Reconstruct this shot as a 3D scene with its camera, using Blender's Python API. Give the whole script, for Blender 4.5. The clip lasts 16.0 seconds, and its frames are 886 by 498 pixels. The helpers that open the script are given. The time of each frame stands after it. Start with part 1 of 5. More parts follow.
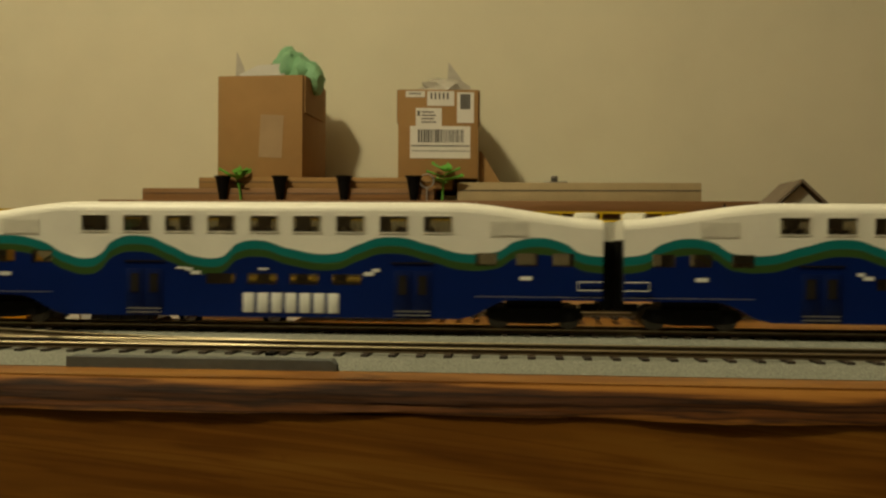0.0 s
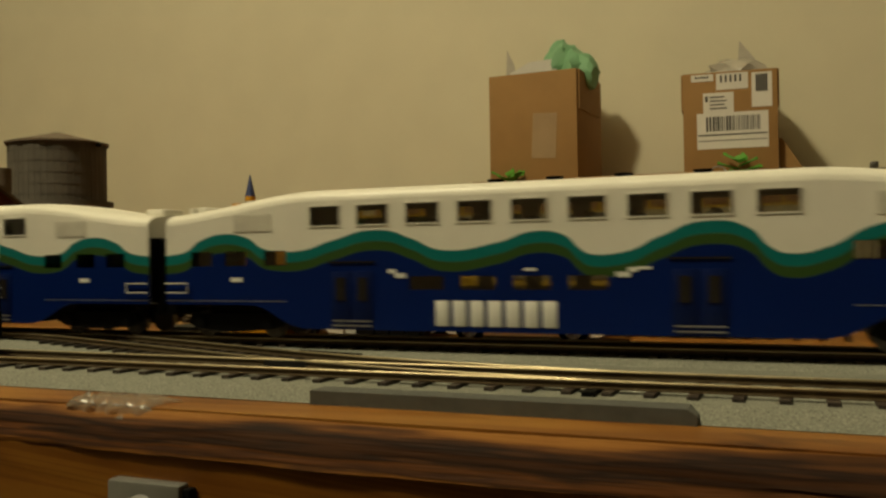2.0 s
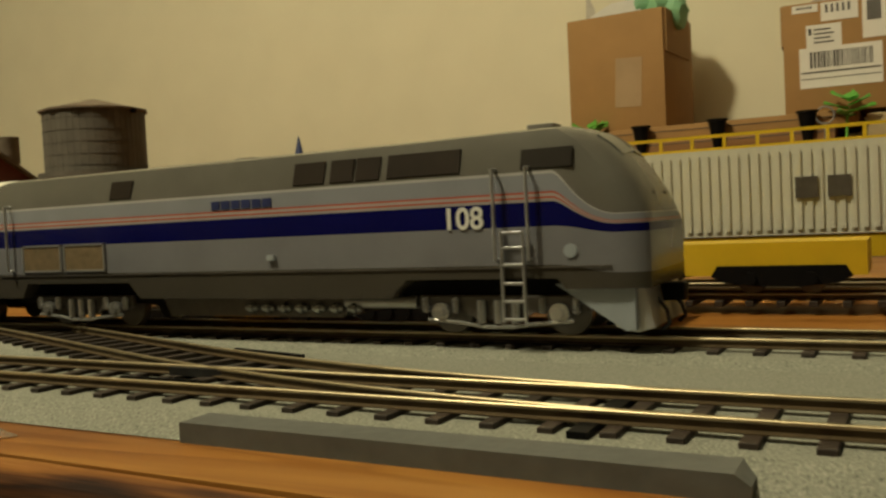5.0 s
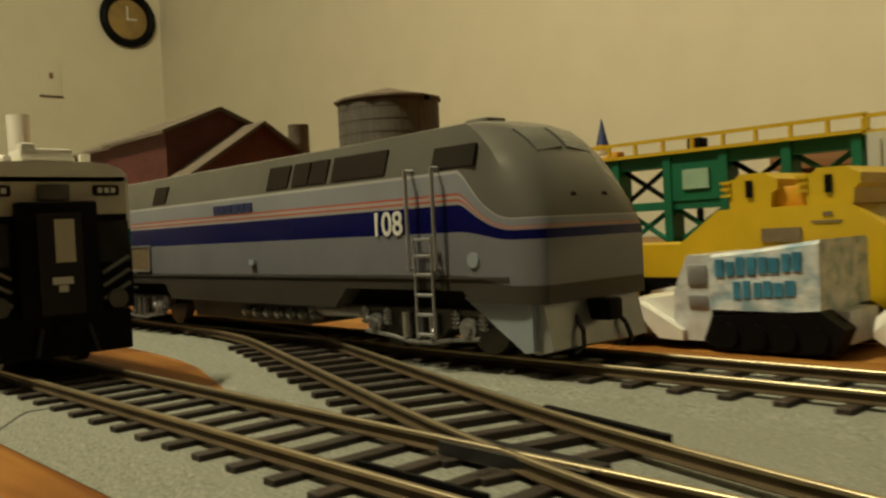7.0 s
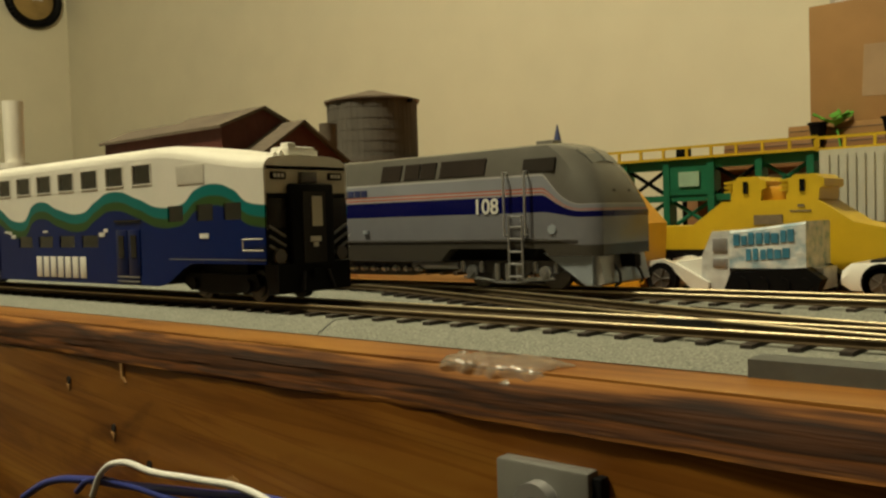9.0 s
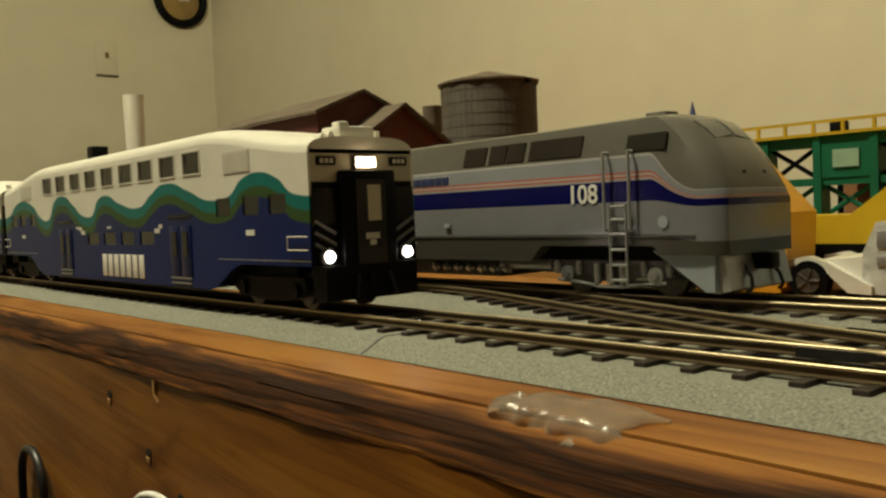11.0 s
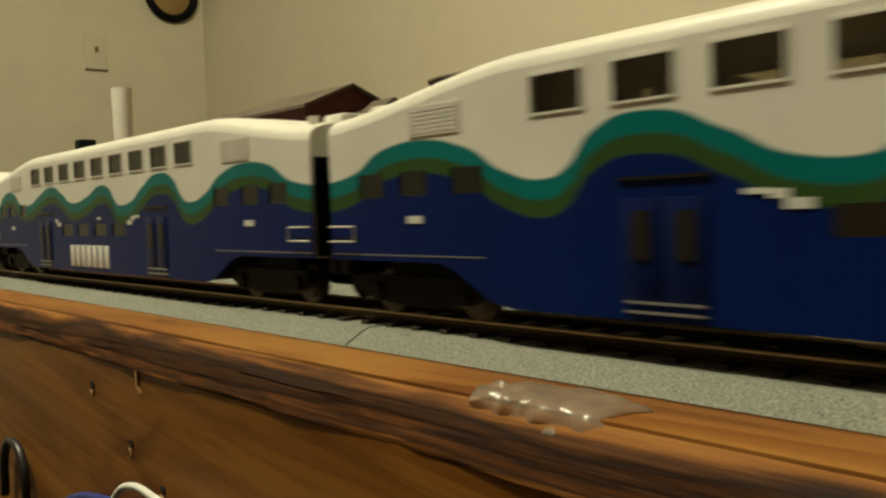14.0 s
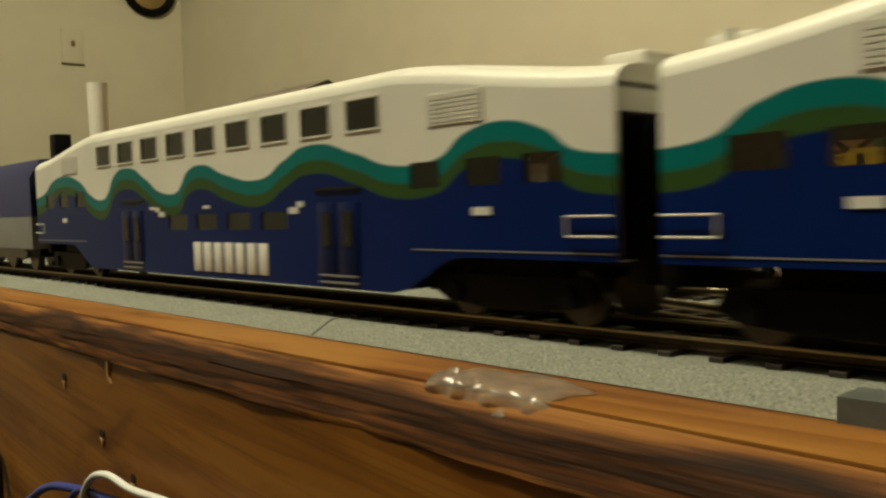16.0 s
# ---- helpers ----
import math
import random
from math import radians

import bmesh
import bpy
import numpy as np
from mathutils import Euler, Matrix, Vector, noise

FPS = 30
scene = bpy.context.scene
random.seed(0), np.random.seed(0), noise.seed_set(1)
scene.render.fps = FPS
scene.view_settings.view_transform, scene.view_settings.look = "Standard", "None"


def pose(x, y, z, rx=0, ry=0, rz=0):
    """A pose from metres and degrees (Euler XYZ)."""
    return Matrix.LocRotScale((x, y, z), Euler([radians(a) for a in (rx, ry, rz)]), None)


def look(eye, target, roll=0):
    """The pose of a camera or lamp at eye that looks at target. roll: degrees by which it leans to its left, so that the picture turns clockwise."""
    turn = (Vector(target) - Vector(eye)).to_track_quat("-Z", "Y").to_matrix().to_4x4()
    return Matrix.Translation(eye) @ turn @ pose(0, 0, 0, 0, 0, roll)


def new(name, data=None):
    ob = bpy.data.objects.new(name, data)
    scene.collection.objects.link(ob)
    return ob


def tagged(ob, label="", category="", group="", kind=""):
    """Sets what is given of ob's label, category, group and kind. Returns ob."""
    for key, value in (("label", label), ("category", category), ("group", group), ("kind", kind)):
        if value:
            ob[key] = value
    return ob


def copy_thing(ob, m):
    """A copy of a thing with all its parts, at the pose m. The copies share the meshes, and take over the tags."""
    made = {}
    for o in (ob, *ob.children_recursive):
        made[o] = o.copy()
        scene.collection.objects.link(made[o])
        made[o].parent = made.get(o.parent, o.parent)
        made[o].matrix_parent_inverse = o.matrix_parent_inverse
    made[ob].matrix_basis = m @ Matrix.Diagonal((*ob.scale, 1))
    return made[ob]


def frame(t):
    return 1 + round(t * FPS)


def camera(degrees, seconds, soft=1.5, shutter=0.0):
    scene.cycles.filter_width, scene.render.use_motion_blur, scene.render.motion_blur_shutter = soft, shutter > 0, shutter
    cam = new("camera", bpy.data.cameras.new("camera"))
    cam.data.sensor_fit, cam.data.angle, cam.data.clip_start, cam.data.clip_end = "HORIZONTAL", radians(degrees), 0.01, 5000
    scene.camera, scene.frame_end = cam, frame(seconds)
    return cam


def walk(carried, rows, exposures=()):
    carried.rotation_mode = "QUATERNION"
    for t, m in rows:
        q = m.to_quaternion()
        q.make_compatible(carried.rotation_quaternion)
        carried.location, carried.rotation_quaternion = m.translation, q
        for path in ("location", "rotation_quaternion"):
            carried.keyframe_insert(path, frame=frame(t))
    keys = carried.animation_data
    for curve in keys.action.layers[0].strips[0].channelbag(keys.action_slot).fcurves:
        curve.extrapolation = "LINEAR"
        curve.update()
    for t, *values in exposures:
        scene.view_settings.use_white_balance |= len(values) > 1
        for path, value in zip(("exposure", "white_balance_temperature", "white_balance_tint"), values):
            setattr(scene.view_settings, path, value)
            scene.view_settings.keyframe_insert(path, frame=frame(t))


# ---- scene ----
cam = camera(54.0, 16.0, 2.4, 0.4)
PATH = [
    (0, (0.0312, -0.3078, 0.0356), (-0.0067, 0.1908, 0.0331), 0.39),
    (0.5, (0.0305, -0.2931, 0.0380), (-0.0229, 0.2040, 0.0436), 0.19),
    (1, (0.0115, -0.2572, 0.0405), (-0.1072, 0.2285, 0.0507), -0.17),
    (1.5, (-0.0074, -0.2228, 0.0349), (-0.1831, 0.2452, 0.0449), 0.13),
    (2, (-0.0064, -0.2115, 0.0303), (-0.1932, 0.2523, 0.0328), -0.92),
    (2.5, (0.0111, -0.2158, 0.0251), (-0.1452, 0.2591, 0.0213), -1.87),
    (3, (0.0031, -0.2113, 0.0303), (-0.1591, 0.2616, 0.0218), -1.02),
    (3.5, (-0.0038, -0.2025, 0.0285), (-0.1841, 0.2637, 0.0167), -1.83),
    (4, (-0.0073, -0.1864, 0.0269), (-0.2114, 0.2698, 0.0125), -3.12),
    (4.2, (-0.0068, -0.1722, 0.0272), (-0.2156, 0.2819, 0.0141), -3.48),
    (6.3, (-0.0247, -0.0917, 0.0313), (-0.3490, 0.2876, 0.0012), -2.11),
    (6.5, (-0.0349, -0.0838, 0.0284), (-0.3752, 0.2817, 0.0028), -2.66),
    (7, (-0.0682, -0.0675, 0.0269), (-0.4364, 0.2705, 0.0159), -2.92),
    (7.5, (-0.0768, -0.0659, 0.0258), (-0.4519, 0.2645, 0.0155), -2.97),
    (8, (-0.0741, -0.1032, 0.0287), (-0.4419, 0.2348, 0.0069), -1.46),
    (8.5, (-0.0606, -0.1659, 0.0246), (-0.4007, 0.1996, -0.0040), -1.76),
    (9, (-0.0560, -0.1848, 0.0248), (-0.3791, 0.1963, 0.0079), -1.74),
    (9.5, (-0.0691, -0.1706, 0.0252), (-0.4205, 0.1849, 0.0156), -1.95),
    (9.7, (-0.0730, -0.1563, 0.0261), (-0.4368, 0.1864, 0.0093), -2.74),
    (12, (-0.0776, -0.1341, 0.0244), (-0.4592, 0.1885, 0.0046), -2.21),
    (12.5, (-0.0755, -0.1327, 0.0241), (-0.4554, 0.1918, 0.0041), -2.45),
    (13, (-0.0723, -0.1318, 0.0238), (-0.4478, 0.1978, 0.0036), -2.64),
    (13.5, (-0.0748, -0.1332, 0.0235), (-0.4504, 0.1961, 0.0026), -2.17),
    (14, (-0.0770, -0.1353, 0.0236), (-0.4530, 0.1935, 0.0014), -1.88),
    (14.5, (-0.0760, -0.1350, 0.0234), (-0.4522, 0.1937, 0.0016), -1.92),
    (15, (-0.0757, -0.1339, 0.0235), (-0.4524, 0.1941, 0.0007), -2.11),
    (15.5, (-0.0747, -0.1341, 0.0232), (-0.4495, 0.1961, 0.0007), -1.99),
    (16, (-0.0699, -0.1365, 0.0229), (-0.4382, 0.2008, -0.0015), -1.69),
]
walk(cam, [(t, look(eye, target, roll)) for t, eye, target, roll in PATH], [(0, -0.33, 6900, 10), (0.5, -0.44, 6900, 10), (1.5, -0.46, 6900, 10), (3, -0.34, 6850, 10), (4, -0.06, 6600, 10), (6.5, -0.02, 6500, 10), (8, 0.03, 6500, 10), (9.5, 0.08, 6350, 10), (12, 0.06, 6150, 10), (16, 0.10, 6100, 10)])

# ---- light ----
world = bpy.data.worlds.new("world")
scene.world = world
world.use_nodes = True
world.node_tree.nodes["Background"].inputs[0].default_value = (1.0, 0.85, 0.6, 1)
world.node_tree.nodes["Background"].inputs[1].default_value = 0.0


WARM = (1.0, 0.90, 0.57)
bulb = bpy.data.lights.new("ceiling_lamp_light", "POINT")
bulb.energy, bulb.color, bulb.shadow_soft_size = 96, WARM, 0.07
new("ceiling_lamp_light", bulb).location = (-0.72, -0.46, 1.50)
scene.view_settings.exposure = 0.0


# ---- materials ----
def mat(name, colour, rough=0.5, metal=0.0, vary=0.15, scale=200.0, bump=0.0, stretch=(1, 1, 1), coat=0.0, rand=0.0, spec=0.5):
    m = bpy.data.materials.new(name)
    m.use_nodes = True
    nt = m.node_tree
    n, l = nt.nodes, nt.links
    b = n["Principled BSDF"]
    b.inputs["Roughness"].default_value, b.inputs["Metallic"].default_value = rough, metal
    b.inputs["Coat Weight"].default_value = coat
    b.inputs["Specular IOR Level"].default_value = spec
    tc = n.new("ShaderNodeTexCoord")
    mp = n.new("ShaderNodeMapping")
    mp.inputs["Scale"].default_value = stretch
    l.new(tc.outputs["Object"], mp.inputs["Vector"])
    fine, wide = n.new("ShaderNodeTexNoise"), n.new("ShaderNodeTexNoise")
    fine.inputs["Scale"].default_value, wide.inputs["Scale"].default_value = scale, scale / 9
    fine.inputs["Detail"].default_value = 4
    add = n.new("ShaderNodeMath")
    add.operation = "ADD"
    for a, s in ((fine, 0), (wide, 1)):
        l.new(mp.outputs[0], a.inputs["Vector"])
        l.new(a.outputs["Fac"], add.inputs[s])
    hi = n.new("ShaderNodeMapRange")
    hi.inputs["From Min"].default_value, hi.inputs["From Max"].default_value = 0.6, 1.4
    hi.inputs["To Min"].default_value, hi.inputs["To Max"].default_value = 1 - vary, 1 + vary
    l.new(add.outputs[0], hi.inputs["Value"])
    fac = hi.outputs[0]
    if rand:
        info, r2, mul = n.new("ShaderNodeObjectInfo"), n.new("ShaderNodeMapRange"), n.new("ShaderNodeMath")
        r2.inputs["To Min"].default_value, r2.inputs["To Max"].default_value = 1 - rand, 1 + rand
        mul.operation = "MULTIPLY"
        l.new(info.outputs["Random"], r2.inputs["Value"])
        l.new(r2.outputs[0], mul.inputs[0])
        l.new(fac, mul.inputs[1])
        fac = mul.outputs[0]
    mix = n.new("ShaderNodeVectorMath")
    mix.operation = "SCALE"
    mix.inputs[0].default_value = colour
    l.new(fac, mix.inputs["Scale"])
    l.new(mix.outputs[0], b.inputs["Base Color"])
    if bump:
        bp = n.new("ShaderNodeBump")
        bp.inputs["Strength"].default_value = bump
        bp.inputs["Distance"].default_value = 0.3 / scale
        l.new(fine.outputs["Fac"], bp.inputs["Height"])
        l.new(bp.outputs[0], b.inputs["Normal"])
    return m


def ramp_mat(name, stops, scale, stretch, rough=0.6, bump=0.3, detail=6, distortion=0.0, spec=0.18, lean=0.0):
    m = bpy.data.materials.new(name)
    m.use_nodes = True
    n, l = m.node_tree.nodes, m.node_tree.links
    b = n["Principled BSDF"]
    b.inputs["Roughness"].default_value, b.inputs["Specular IOR Level"].default_value = rough, spec
    tc, mp, no, cr = (n.new("ShaderNode" + k) for k in ("TexCoord", "Mapping", "TexNoise", "ValToRGB"))
    mp.inputs["Scale"].default_value = stretch
    turn = n.new("ShaderNodeMapping")
    turn.inputs["Rotation"].default_value = (0, math.radians(lean), 0)
    no.inputs["Scale"].default_value, no.inputs["Detail"].default_value = scale, detail
    no.inputs["Distortion"].default_value = distortion
    while len(cr.color_ramp.elements) < len(stops):
        cr.color_ramp.elements.new(0.5)
    for e, (p, c) in zip(cr.color_ramp.elements, stops):
        e.position, e.color = p, (*c, 1)
    l.new(tc.outputs["Object"], turn.inputs["Vector"])
    l.new(turn.outputs[0], mp.inputs["Vector"])
    l.new(mp.outputs[0], no.inputs["Vector"])
    l.new(no.outputs["Fac"], cr.inputs[0])
    l.new(cr.outputs[0], b.inputs["Base Color"])
    bp = n.new("ShaderNodeBump")
    bp.inputs["Strength"].default_value, bp.inputs["Distance"].default_value = bump, 0.002
    l.new(no.outputs["Fac"], bp.inputs["Height"])
    l.new(bp.outputs[0], b.inputs["Normal"])
    return m


def board_mat(name, tones, dark, stain, rough, spec, lean):
    """Varnished plywood: broad tone, thin dark grain lines along x and a few stains."""
    m = bpy.data.materials.new(name)
    m.use_nodes = True
    n, l = m.node_tree.nodes, m.node_tree.links
    b = n["Principled BSDF"]
    b.inputs["Specular IOR Level"].default_value = spec
    tc, turn = n.new("ShaderNodeTexCoord"), n.new("ShaderNodeMapping")
    turn.inputs["Rotation"].default_value = (0, math.radians(lean), 0)
    l.new(tc.outputs["Object"], turn.inputs["Vector"])

    def noise_ramp(scale, stretch, stops, distortion, detail=5):
        mp, no, cr = n.new("ShaderNodeMapping"), n.new("ShaderNodeTexNoise"), n.new("ShaderNodeValToRGB")
        mp.inputs["Scale"].default_value = stretch
        no.inputs["Scale"].default_value, no.inputs["Detail"].default_value, no.inputs["Distortion"].default_value = scale, detail, distortion
        while len(cr.color_ramp.elements) < len(stops):
            cr.color_ramp.elements.new(0.5)
        for e, (p, c) in zip(cr.color_ramp.elements, stops):
            e.position, e.color = p, (*c, 1)
        l.new(turn.outputs[0], mp.inputs["Vector"])
        l.new(mp.outputs[0], no.inputs["Vector"])
        l.new(no.outputs["Fac"], cr.inputs[0])
        return cr.outputs[0], no.outputs["Fac"]

    base, _ = noise_ramp(60, (0.18, 1, 1.6), ((0.32, tones[0]), (0.5, tones[1]), (0.70, tones[2])), 0.6)
    lines, h = noise_ramp(90, (0.05, 0.7, 1.5), ((0.40, (1, 1, 1)), (0.47, dark), (0.505, (1, 1, 1)), (0.60, (1, 1, 1)), (0.635, dark), (0.66, (1, 1, 1))), 1.0, 3)
    spots, _ = noise_ramp(38, (0.6, 1.4, 1.4), ((0.28, stain), (0.40, (1, 1, 1))), 0.4)
    out = base
    for c in (lines, spots):
        mx = n.new("ShaderNodeMix")
        mx.data_type, mx.blend_type = "RGBA", "MULTIPLY"
        mx.inputs[0].default_value = 1.0
        l.new(out, mx.inputs[6])
        l.new(c, mx.inputs[7])
        out = mx.outputs[2]
    l.new(out, b.inputs["Base Color"])
    gl = n.new("ShaderNodeMapRange")
    gl.inputs["To Min"].default_value, gl.inputs["To Max"].default_value = rough - 0.12, rough + 0.15
    l.new(h, gl.inputs["Value"])
    l.new(gl.outputs[0], b.inputs["Roughness"])
    bp = n.new("ShaderNodeBump")
    bp.inputs["Strength"].default_value, bp.inputs["Distance"].default_value = 0.18, 0.0012
    l.new(h, bp.inputs["Height"])
    l.new(bp.outputs[0], b.inputs["Normal"])
    return m


def strata_mat(name, z0, z1, stops):
    """Torn plies: colour by depth in the sheet, pulled about by streaky noise along x."""
    m = bpy.data.materials.new(name)
    m.use_nodes = True
    n, l = m.node_tree.nodes, m.node_tree.links
    b = n["Principled BSDF"]
    b.inputs["Roughness"].default_value, b.inputs["Specular IOR Level"].default_value = 0.72, 0.16
    tc, sp, mr = n.new("ShaderNodeTexCoord"), n.new("ShaderNodeSeparateXYZ"), n.new("ShaderNodeMapRange")
    l.new(tc.outputs["Object"], sp.inputs[0])
    mr.clamp = False
    mr.inputs["From Min"].default_value, mr.inputs["From Max"].default_value = z0, z1
    l.new(sp.outputs["Z"], mr.inputs["Value"])
    fac = mr.outputs[0]
    for scale, stretch, amount in ((60, (0.30, 1, 1), 0.60), (260, (0.07, 0.6, 1.0), 0.50), (800, (0.035, 0.5, 1), 0.50)):
        mp, no, ad = n.new("ShaderNodeMapping"), n.new("ShaderNodeTexNoise"), n.new("ShaderNodeMath")
        mp.inputs["Scale"].default_value = stretch
        mp.inputs["Rotation"].default_value = (0, math.radians(-2), 0)
        no.inputs["Scale"].default_value, no.inputs["Detail"].default_value, no.inputs["Distortion"].default_value = scale, 3, 0.12
        ad.operation = "MULTIPLY_ADD"
        ad.inputs[1].default_value = amount
        l.new(tc.outputs["Object"], mp.inputs["Vector"])
        l.new(mp.outputs[0], no.inputs["Vector"])
        sub = n.new("ShaderNodeMath")
        sub.operation = "SUBTRACT"
        sub.inputs[1].default_value = 0.5
        l.new(no.outputs["Fac"], sub.inputs[0])
        l.new(sub.outputs[0], ad.inputs[0])
        l.new(fac, ad.inputs[2])
        fac = ad.outputs[0]
    cr = n.new("ShaderNodeValToRGB")
    while len(cr.color_ramp.elements) < len(stops):
        cr.color_ramp.elements.new(0.5)
    for e, (p, c) in zip(cr.color_ramp.elements, stops):
        e.position, e.color = p, (*c, 1)
    l.new(fac, cr.inputs[0])
    l.new(cr.outputs[0], b.inputs["Base Color"])
    bp = n.new("ShaderNodeBump")
    bp.inputs["Strength"].default_value, bp.inputs["Distance"].default_value = 0.45, 0.002
    l.new(fac, bp.inputs["Height"])
    l.new(bp.outputs[0], b.inputs["Normal"])
    return m


def bands_mat(name, bands, rough, metal, sweep=None):
    """Horizontal paint bands by height; sweep = (x0, x1, k): from x0 to x1 they draw together k times."""
    m = bpy.data.materials.new(name)
    m.use_nodes = True
    n, l = m.node_tree.nodes, m.node_tree.links
    b = n["Principled BSDF"]
    b.inputs["Roughness"].default_value, b.inputs["Metallic"].default_value = rough, metal
    b.inputs["Specular IOR Level"].default_value = 0.35
    tc, sp, cr = (n.new("ShaderNode" + k) for k in ("TexCoord", "SeparateXYZ", "ValToRGB"))
    l.new(tc.outputs["Object"], sp.inputs[0])
    z = sp.outputs["Z"]
    if sweep:
        # past the cab side the stripes gather to a narrow belt round the nose
        near, off, mul, add = n.new("ShaderNodeMapRange"), *(n.new("ShaderNodeMath") for _ in range(3))
        near.interpolation_type = "SMOOTHSTEP"
        near.inputs["From Min"].default_value, near.inputs["From Max"].default_value = sweep[:2]
        near.inputs["To Min"].default_value, near.inputs["To Max"].default_value = 1.0, sweep[2]
        l.new(sp.outputs["X"], near.inputs["Value"])
        off.operation, mul.operation = "SUBTRACT", "MULTIPLY"
        add.inputs[1].default_value = 0.0262
        foot = n.new("ShaderNodeMapRange")
        foot.interpolation_type = "SMOOTHSTEP"
        foot.inputs["From Min"].default_value, foot.inputs["From Max"].default_value = sweep[:2]
        foot.inputs["To Min"].default_value, foot.inputs["To Max"].default_value = 0.0262, 0.0243
        l.new(sp.outputs["X"], foot.inputs["Value"])
        l.new(foot.outputs[0], off.inputs[1])
        l.new(z, off.inputs[0])
        l.new(off.outputs[0], mul.inputs[0])
        over = n.new("ShaderNodeMath")
        over.operation = "GREATER_THAN"
        l.new(foot.outputs[0], over.inputs[1])
        l.new(z, over.inputs[0])
        pick = n.new("ShaderNodeMix")
        pick.inputs[2].default_value = 1.0
        l.new(over.outputs[0], pick.inputs[0])
        l.new(near.outputs[0], pick.inputs[3])
        l.new(pick.outputs[0], mul.inputs[1])
        l.new(mul.outputs[0], add.inputs[0])
        z = add.outputs[0]
    up = n.new("ShaderNodeMath")
    up.operation = "MULTIPLY"
    up.inputs[1].default_value = 1 / 0.06
    l.new(z, up.inputs[0])
    cr.color_ramp.interpolation = "CONSTANT"
    while len(cr.color_ramp.elements) < len(bands):
        cr.color_ramp.elements.new(0.5)
    for e, (h, c) in zip(cr.color_ramp.elements, bands):
        e.position, e.color = max(h, 0) / 0.06, (*c, 1)
    l.new(up.outputs[0], cr.inputs[0])
    no, mr, mx = n.new("ShaderNodeTexNoise"), n.new("ShaderNodeMapRange"), n.new("ShaderNodeVectorMath")
    no.inputs["Scale"].default_value = 60
    no.inputs["Detail"].default_value = 5
    mr.inputs["To Min"].default_value, mr.inputs["To Max"].default_value = 0.8, 1.2
    mx.operation = "SCALE"
    l.new(tc.outputs["Object"], no.inputs["Vector"])
    l.new(no.outputs["Fac"], mr.inputs["Value"])
    l.new(cr.outputs[0], mx.inputs[0])
    l.new(mr.outputs[0], mx.inputs["Scale"])
    l.new(mx.outputs[0], b.inputs["Base Color"])
    return m


COACH_L = 0.2895
# wavy paint line along a coach: distance from one end, height above the rail
WAVE = [(0, .031), (.008, .032), (.016, .0365), (.027, .0387), (.036, .0372), (.045, .0325), (.056, .0318), (.072, .0355), (.089, .0387), (.102, .0355), (.115, .0313), (.132, .0335), (.147, .037), (.1545, .0355), (.159, .0315), (.164, .0292), (.172, .0297), (.184, .0345), (.2, .0388), (.2095, .0363), (.215, .0308), (.221, .0287), (.23, .0304), (.242, .0362), (.256, .0386), (.268, .0375), (.28, .0325), (.292, .031)]


def wave_mat(name, white, teal, green, blue):
    m = bpy.data.materials.new(name)
    m.use_nodes = True
    n, l = m.node_tree.nodes, m.node_tree.links
    b = n["Principled BSDF"]
    b.inputs["Roughness"].default_value, b.inputs["Specular IOR Level"].default_value = 0.34, 0.16
    tc, sp, fc = n.new("ShaderNodeTexCoord"), n.new("ShaderNodeSeparateXYZ"), n.new("ShaderNodeFloatCurve")
    l.new(tc.outputs["Object"], sp.inputs[0])
    mr = n.new("ShaderNodeMapRange")
    mr.inputs["From Min"].default_value, mr.inputs["From Max"].default_value = -COACH_L / 2, COACH_L / 2
    l.new(sp.outputs["X"], mr.inputs["Value"])
    l.new(mr.outputs[0], fc.inputs["Value"])
    pts = fc.mapping.curves[0].points
    pts[0].location, pts[1].location = (0, WAVE[0][1] / 0.06), (1, WAVE[-1][1] / 0.06)
    for x, z in WAVE[1:-1]:
        pts.new(x / COACH_L, z / 0.06)
    fc.mapping.update()
    zz = n.new("ShaderNodeMath")
    zz.operation = "MULTIPLY_ADD"
    zz.inputs[1].default_value = 1 / 0.06
    zz.inputs[2].default_value = 0.5
    l.new(sp.outputs["Z"], zz.inputs[0])
    diff = n.new("ShaderNodeMath")
    diff.operation = "SUBTRACT"
    l.new(zz.outputs[0], diff.inputs[0])
    l.new(fc.outputs[0], diff.inputs[1])
    cr = n.new("ShaderNodeValToRGB")
    cr.color_ramp.interpolation = "LINEAR"
    while len(cr.color_ramp.elements) < 6:
        cr.color_ramp.elements.new(0.5)
    for e, (p, c) in zip(cr.color_ramp.elements, ((0.378, blue), (0.388, green), (0.43, green), (0.445, teal), (0.497, teal), (0.503, white))):
        e.position, e.color = p, (*c, 1)
    l.new(diff.outputs[0], cr.inputs[0])
    no, mr2, mx = n.new("ShaderNodeTexNoise"), n.new("ShaderNodeMapRange"), n.new("ShaderNodeVectorMath")
    no.inputs["Scale"].default_value, no.inputs["Detail"].default_value = 45, 5
    mr2.inputs["To Min"].default_value, mr2.inputs["To Max"].default_value = 0.86, 1.14
    mx.operation = "SCALE"
    l.new(tc.outputs["Object"], no.inputs["Vector"])
    l.new(no.outputs["Fac"], mr2.inputs["Value"])
    l.new(cr.outputs[0], mx.inputs[0])
    l.new(mr2.outputs[0], mx.inputs["Scale"])
    l.new(mx.outputs[0], b.inputs["Base Color"])
    return m


